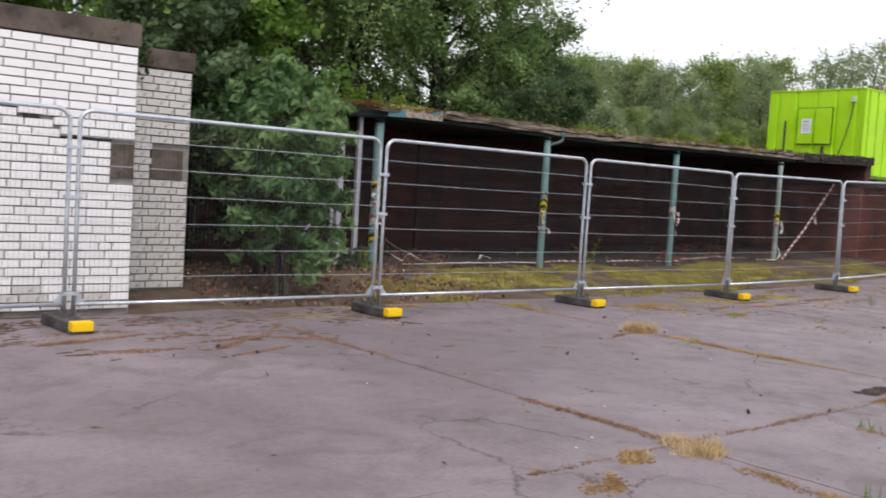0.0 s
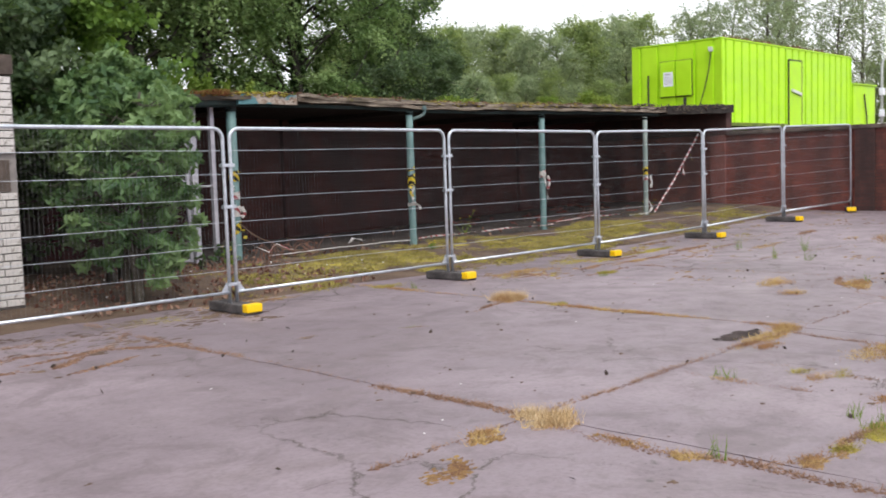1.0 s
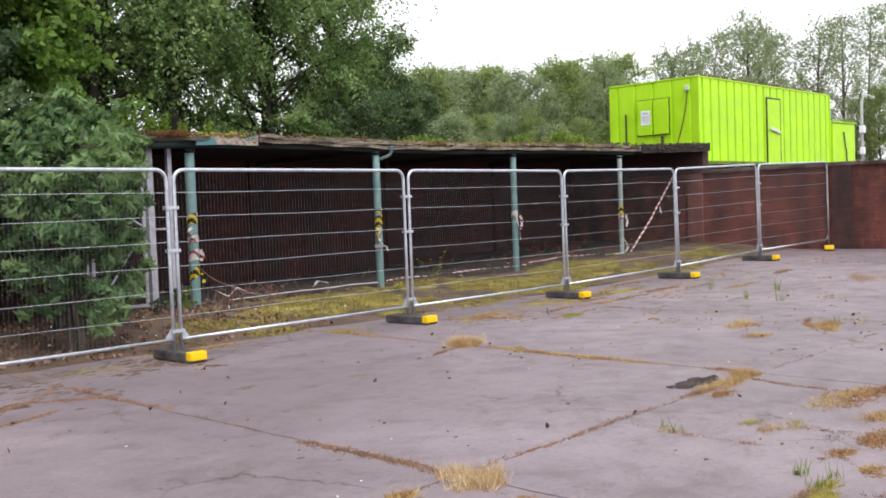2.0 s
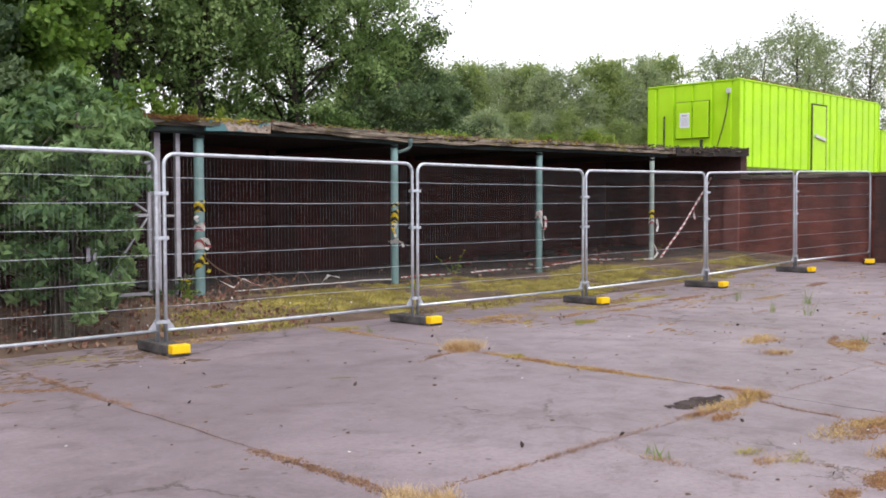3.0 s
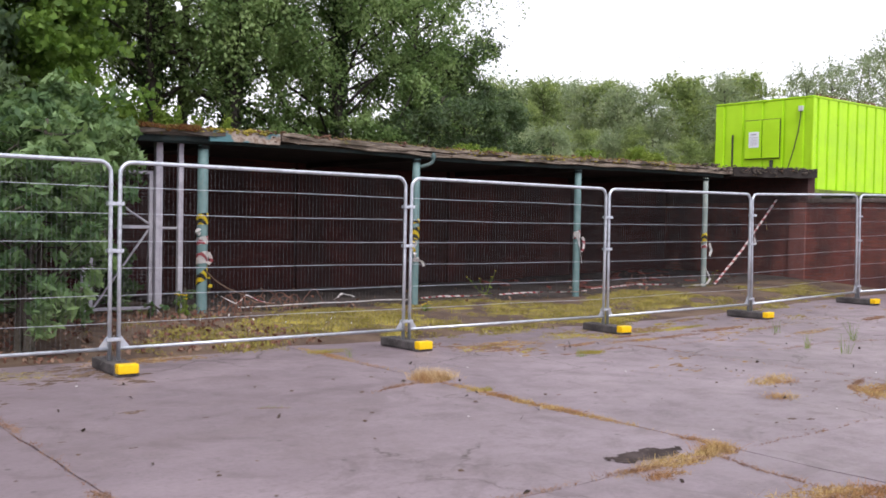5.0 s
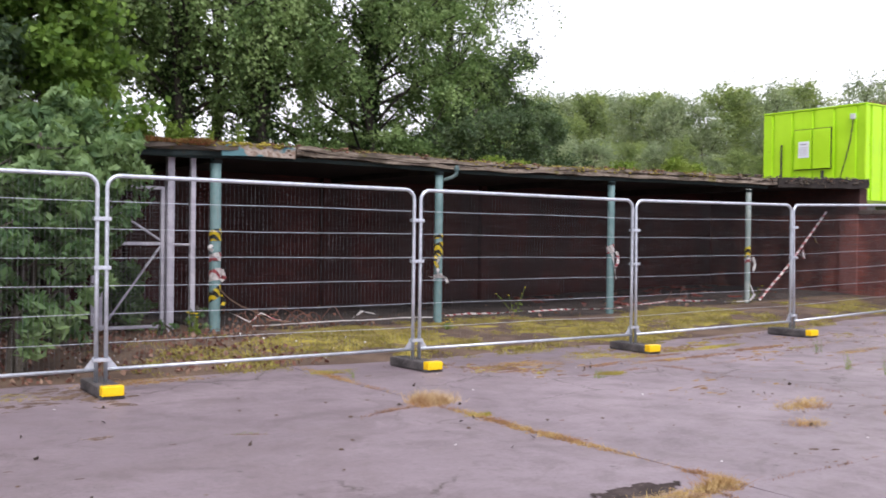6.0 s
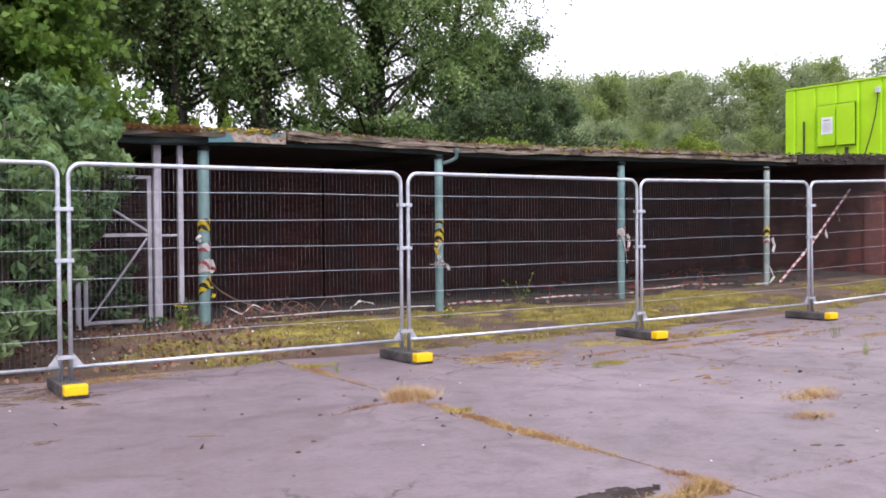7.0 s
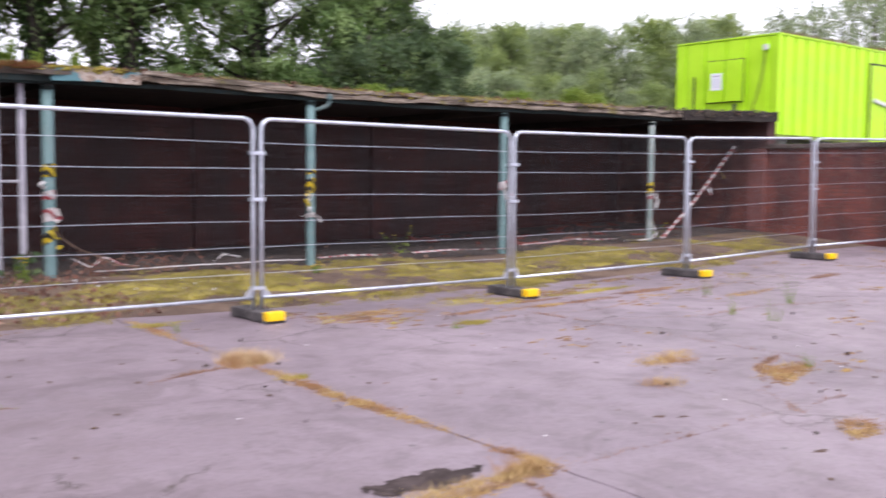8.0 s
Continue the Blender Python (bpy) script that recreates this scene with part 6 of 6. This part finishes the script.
eave_lumps("eave_moss", -0.4, 13.8, 1100, 0.02, DRYMOSS, "brown moss and rot clinging to the roof edge", 2.72, 2.8, 801)
eave_lumps("eave_moss", 3.2, 8.8, 800, 0.018, MOSS, "yellow-green moss along the roof edge", 2.69, 2.775, 802)
eave_lumps("eave_moss", 0.0, 13.7, 600, 0.016, SOIL, "dark rotten crumbs on the roof edge", 2.62, 2.72, 803, 0.045)
eave_lumps("eave_moss", -1.1, 0.0, 260, 0.022, MOSS, "yellow-green moss on the roof edge", 2.72, 2.785, 806, 0.06)
eave_lumps("eave_moss", 9.5, 13.85, 900, 0.028, ROOFING, "dark crumbling dirt on the roof edge", 2.68, 2.83, 804, 0.06)
eave_lumps("eave_moss", -2.3, -0.9, 500, 0.02, SORREL, "reddish stonecrop cushions on the roof edge", 2.72, 2.8, 805, 0.06)
n = 6500
px = RNG.uniform(-2.3, -1.05, n)
py = 4.0 - 0.0417 * (px + 2.3) - 0.07 + np.abs(RNG.normal(size=n)) * 0.25
blades("roof_sorrel", np.stack([px, py], -1), RNG.uniform(0.02, 0.1, n) * (0.55 + 0.45 * np.abs(np.sin(4 * px))), 0.008, SORREL, RNG, 0.35, "reddish stonecrop on the roof edge", "plant", base_z=np.vectorize(eave_z)(px) - 0.035)
for k, (x, h, m) in enumerate(((-2.12, 0.24, 22), (-1.97, 0.36, 30), (-1.85, 0.28, 20), (-1.6, 0.34, 26), (-1.5, 0.27, 20), (-1.36, 0.32, 26), (-1.05, 0.2, 16), (-0.6, 0.24, 16), (8.2, 0.3, 160), (8.7, 0.22, 120), (6.9, 0.18, 90), (3.9, 0.14, 80), (4.4, 0.1, 60))):
    wide = 0.03 if x < 0 else 0.1
    rng = np.random.default_rng(700 + k)
    root = thing("roof_weed", "upright bright green weeds growing on the roof", "weed", "roof weeds")
    pts = np.stack([x + rng.normal(size=m) * wide, 4.0 - 0.0417 * (x + 2.3) + (0.12 if x < 0 else 0.3) + rng.normal(size=m) * wide], -1)
    stem_h = h * rng.uniform(0.55, 1.1, m)
    blades("foliage", pts, stem_h, 0.007, GRASS, rng, 0.08, parent=root, base_z=eave_z(x) - 0.04)
    c = np.concatenate([np.stack([pts[:, 0], pts[:, 1], eave_z(x) - 0.04 + stem_h * u], -1) for u in (0.2, 0.4, 0.55, 0.7, 0.85, 0.97)])
    leaves_mesh("foliage", c + rng.normal(size=c.shape) * 0.025, 0.07, GRASS, root, rng, 2.6, -0.6)


# ---------- tape and litter ----------
def wrap(x, y, z0, z1, r, material, label, tilt=0.0):
    """Tape wound round a post."""
    root = thing("barrier_tape", label, "tape", "barrier tape")
    bm = bmesh.new()
    seg = 18
    rows = []
    for i in range(6):
        f = i / 5
        z = z0 + (z1 - z0) * f
        rows.append([bm.verts.new((x + (r + 0.004 + 0.004 * math.sin(3 * a + i * 2.1)) * math.cos(a), y + (r + 0.004 + 0.004 * math.sin(3 * a + i * 2.1)) * math.sin(a), z + tilt * math.cos(a) + 0.008 * math.sin(2 * a + i))) for a in (2 * math.pi * k / seg for k in range(seg))])
    for a, b in zip(rows, rows[1:]):
        for k in range(seg):
            bm.faces.new((a[k], a[(k + 1) % seg], b[(k + 1) % seg], b[k]))
    bmesh.ops.solidify(bm, geom=bm.faces[:], thickness=0.002)
    part("band", bm, material, root)
    return root


def ribbon(pts, width, material, label, name="barrier_tape", category="tape", seed=0, group="barrier tape", twist=1.0, face=None):
    """A loose, twisting strip through the given places."""
    rng = random.Random(seed)
    pts = [Vector(p) for p in pts]
    fine = []
    for a, b in zip(pts, pts[1:]):
        steps = max(2, int((b - a).length / 0.06))
        fine += [a.lerp(b, k / steps) for k in range(steps)]
    fine.append(pts[-1])
    bm = bmesh.new()
    rows = []
    ang = rng.uniform(0, 3)
    for i, p in enumerate(fine):
        d = (fine[min(i + 1, len(fine) - 1)] - fine[max(i - 1, 0)]).normalized()
        s = d.cross(Vector((0, 0.5, 1))).normalized()
        u = s.cross(d).normalized()
        ang += rng.uniform(-0.5, 0.5) * twist
        e = (s * math.cos(ang) + u * math.sin(ang)) * width * 0.5 * rng.uniform(0.7, 1.1)
        if face:
            e = d.cross(Vector(face)).normalized() * width * 0.5 * rng.uniform(0.75, 1.1)
        j = Vector((rng.uniform(-1, 1), rng.uniform(-1, 1), rng.uniform(0, 1))) * 0.006
        rows.append((bm.verts.new(p + e + j), bm.verts.new(p - e + j)))
    for a, b in zip(rows, rows[1:]):
        bm.faces.new((a[0], a[1], b[1], b[0]))
    bmesh.ops.solidify(bm, geom=bm.faces[:], thickness=0.0015)
    ob = part(name, bm, material)
    return tagged(ob, label, category, group)


P1, P2, P3, P4 = POSTS
HZ, RW = "yellow and black hazard tape wound round a teal post", "torn red and white barrier tape wound round a teal post"
wrap(*P1, 1.42, 1.58, 0.078, HAZARD, HZ, 0.01)
wrap(*P1, 1.14, 1.25, 0.078, REDWHITE, RW, 0.015)
wrap(*P1, 0.87, 1.03, 0.078, REDWHITE, RW, 0.02)
wrap(*P1, 0.62, 0.77, 0.078, HAZARD, HZ, 0.07)
wrap(*P2, 1.5, 1.56, 0.066, HAZARD, HZ, 0.02)
wrap(*P2, 1.22, 1.43, 0.066, HAZARD, HZ, 0.015)
wrap(*P2, 0.86, 0.93, 0.066, LITTER, "white torn tape wound round a teal post", 0.01)
wrap(*P3, 1.28, 1.42, 0.066, REDWHITE, RW, 0.02)
wrap(*P4, 1.22, 1.42, 0.056, HAZARD, HZ, 0.02)
wrap(*P4, 1.1, 1.18, 0.056, REDWHITE, RW, 0.01)
ribbon([(2.7, 3.83, 1.2), (2.63, 3.82, 1.05), (2.68, 3.81, 0.92), (2.5, 3.75, 0.88), (2.42, 3.72, 0.9)], 0.06, LITTER, "white tail of torn tape on a post", seed=1)
ribbon([(2.7, 3.83, 0.9), (2.82, 3.82, 0.86), (2.86, 3.83, 0.78)], 0.05, LITTER, "white tail of torn tape on a post", seed=2)
ribbon([(6.36, 3.72, 1.4), (6.28, 3.7, 1.37), (6.4, 3.71, 1.25), (6.46, 3.7, 1.0), (6.5, 3.71, 0.8)], 0.045, LITTER, "white tail of torn tape on a post", seed=3)
ribbon([(-0.9, 4.05, 0.75), (-0.75, 4.0, 0.6), (-0.6, 3.95, 0.5), (-0.4, 3.9, 0.42), (-0.2, 3.9, 0.3), (0.1, 3.85, 0.26)], 0.02, DEADLEAF, "bent brown stem beside a post", "plant_debris", "plant debris", 4, "")
ribbon([(-0.75, 4.0, 0.42), (-0.5, 3.9, 0.28), (-0.3, 3.95, 0.4), (-0.1, 3.9, 0.3), (0.2, 3.95, 0.26)], 0.022, REDWHITE, "tangled red and white tape at the foot of a post", seed=31)
ribbon([(-0.4, 4.02, 0.21), (0.2, 4.0, 0.22), (0.9, 3.95, 0.24), (1.6, 3.98, 0.23), (2.1, 3.9, 0.25), (2.6, 3.85, 0.24)], 0.022, LITTER, "white tape trailing along the shelter edge", seed=33, face=(-0.3, -0.6, 0.7))
ribbon([(1.2, 3.95, 0.27), (1.45, 4.1, 0.36), (1.7, 4.15, 0.3)], 0.06, LITTER, "crumpled white plastic scrap", "plastic_scrap", "litter", 7, "")
ribbon([(2.9, 3.95, 0.25), (3.4, 4.0, 0.26), (3.9, 3.95, 0.25), (4.5, 3.9, 0.27)], 0.032, REDWHITE, "red and white tape lying on the moss", seed=8)
ribbon([(4.6, 3.9, 0.26), (5.2, 3.85, 0.28), (5.8, 3.85, 0.27), (6.4, 3.7, 0.27), (6.7, 3.75, 0.28)], 0.032, REDWHITE, "red and white tape lying on the moss", seed=9)
ribbon([(7.0, 3.9, 0.3), (7.8, 4.0, 0.31), (8.5, 4.1, 0.34), (9.0, 4.0, 0.32), (9.6, 3.9, 0.33)], 0.035, REDWHITE, "red and white tape lying in the shelter", seed=10)
ribbon([(10.05, 3.5, 0.65), (10.12, 3.45, 0.45), (10.0, 3.45, 0.34), (9.7, 3.5, 0.32), (9.4, 3.6, 0.31)], 0.05, LITTER, "white tape tail at the foot of a post", seed=11)
ribbon([(10.55, 3.65, 0.32), (11.2, 3.78, 0.66), (11.9, 3.9, 1.05), (12.6, 4.03, 1.5), (13.3, 4.13, 1.98), (13.66, 4.2, 2.22)], 0.048, STRETCHED, "red and white barrier tape stretched from post to wall", seed=12, face=(-0.8, -0.55, 0.1))
for k, (post, zs, mat, tag) in enumerate(((P1, (1.36, 1.31, 1.28), LITTER, "torn pale tape end on a teal post"), (P1, (1.02, 0.9, 0.86), REDWHITE, "torn red and white tape end on a teal post"), (P1, (0.66, 0.56, 0.46), HAZARD, "loose hazard tape end on a teal post"),
                                           (P2, (1.24, 1.12, 1.02), HAZARD, "loose hazard tape end on a teal post"), (P3, (1.3, 1.18, 1.02), REDWHITE, "torn red and white tape end on a teal post"), (P4, (1.2, 1.05, 0.92), LITTER, "torn pale tape end on a thin post"))):
    side = -0.1 if k in (0, 3) else 0.07
    ribbon([(post[0] + side * 0.8, post[1] - 0.09, zs[0]), (post[0] + side * 1.4, post[1] - 0.11, zs[1]), (post[0] + side * 0.7, post[1] - 0.1, zs[2])], 0.055, mat, tag, seed=40 + k, face=(-0.6, -0.8, 0.1))
ribbon([(12.5, 4.0, 1.44), (12.52, 4.0, 1.3), (12.56, 4.0, 1.15)], 0.06, REDWHITE, "hanging end of barrier tape", seed=13)
ribbon([(13.05, 4.08, 1.8), (13.06, 4.08, 1.65), (13.1, 4.08, 1.5)], 0.06, HAZARD, "hanging end of barrier tape", seed=14)

def build_dead_bramble(x, y, seed, reach, count):
    rng = np.random.default_rng(seed)
    g = float(gz(x, y)) + 0.03
    root = thing("dead_bramble", "reddish brown dead bramble stems arching over the litter", "plant debris", "dead brambles")
    for k in range(count):
        a = np.array([x + rng.uniform(-0.3, 0.3) * reach, y + rng.uniform(-0.12, 0.12), g - 0.03])
        b = a + np.array([rng.uniform(-1, 1) * reach, rng.uniform(-0.15, 0.15), rng.uniform(-0.01, 0.02)])
        peak = rng.uniform(0.08, 0.3)
        bm = bmesh.new()
        tube(bm, [a + (b - a) * t + np.array([0, 0, 4 * peak * t * (1 - t)]) + rng.normal(size=3) * 0.012 for t in np.linspace(0, 1, 8)], 0.007, 5)
        part("stem", bm, DEADLEAF, root)


build_dead_bramble(-0.35, 3.95, 901, 0.55, 9)
build_dead_bramble(0.7, 4.35, 902, 0.6, 6)
build_dead_bramble(8.9, 4.4, 903, 0.8, 6)

# loose rubble inside the shelter
rr = random.Random(21)
rubble = None
for k in range(46):
    x, y = rr.uniform(6.5, 13.2), rr.uniform(4.3, 7.2)
    if rubble is None:
        bm = bmesh.new()
        box(bm, -0.11, 0.11, -0.05, 0.05, -0.035, 0.035, 0.012)
        for v in bm.verts:
            v.co += Vector((rr.uniform(-1, 1), rr.uniform(-1, 1), rr.uniform(-1, 1))) * 0.01
        rubble = tagged(part("brick_rubble", bm, RED_BRICK), "broken red brick on the shelter floor", "rubble", "loose rubble")
        ob = rubble
    else:
        ob = copy_thing(rubble, pose(0, 0, 0))
    s = rr.uniform(0.6, 1.5)
    ob.matrix_basis = pose(x, y, float(gz(x, y)) + 0.04, rr.uniform(-15, 15), rr.uniform(-20, 20), rr.uniform(0, 360)) @ Matrix.Diagonal((s, s, s, 1))
# stones and scraps on the concrete
for k in range(110):
    x, y = rr.uniform(-6.5, 7.5), rr.uniform(-6.8, 0.2)
    pale = rr.random() < 0.22
    bm = bmesh.new()
    bmesh.ops.create_icosphere(bm, subdivisions=1, radius=0.009 if pale else rr.uniform(0.006, 0.02))
    for v in bm.verts:
        v.co = Vector((v.co.x * rr.uniform(0.8, 1.5), v.co.y * rr.uniform(0.8, 1.3), v.co.z * 0.35 + rr.uniform(-0.002, 0.002)))
    ob = part("scrap" if pale else "pebble", bm, LITTER if pale else SOIL)
    ob.location = (x, y, float(gz(x, y)) + 0.005)
    tagged(ob, "tiny white scrap on the concrete" if pale else "small dark crumb of stone on the concrete", "litter" if pale else "pebble", "scraps on the yard")
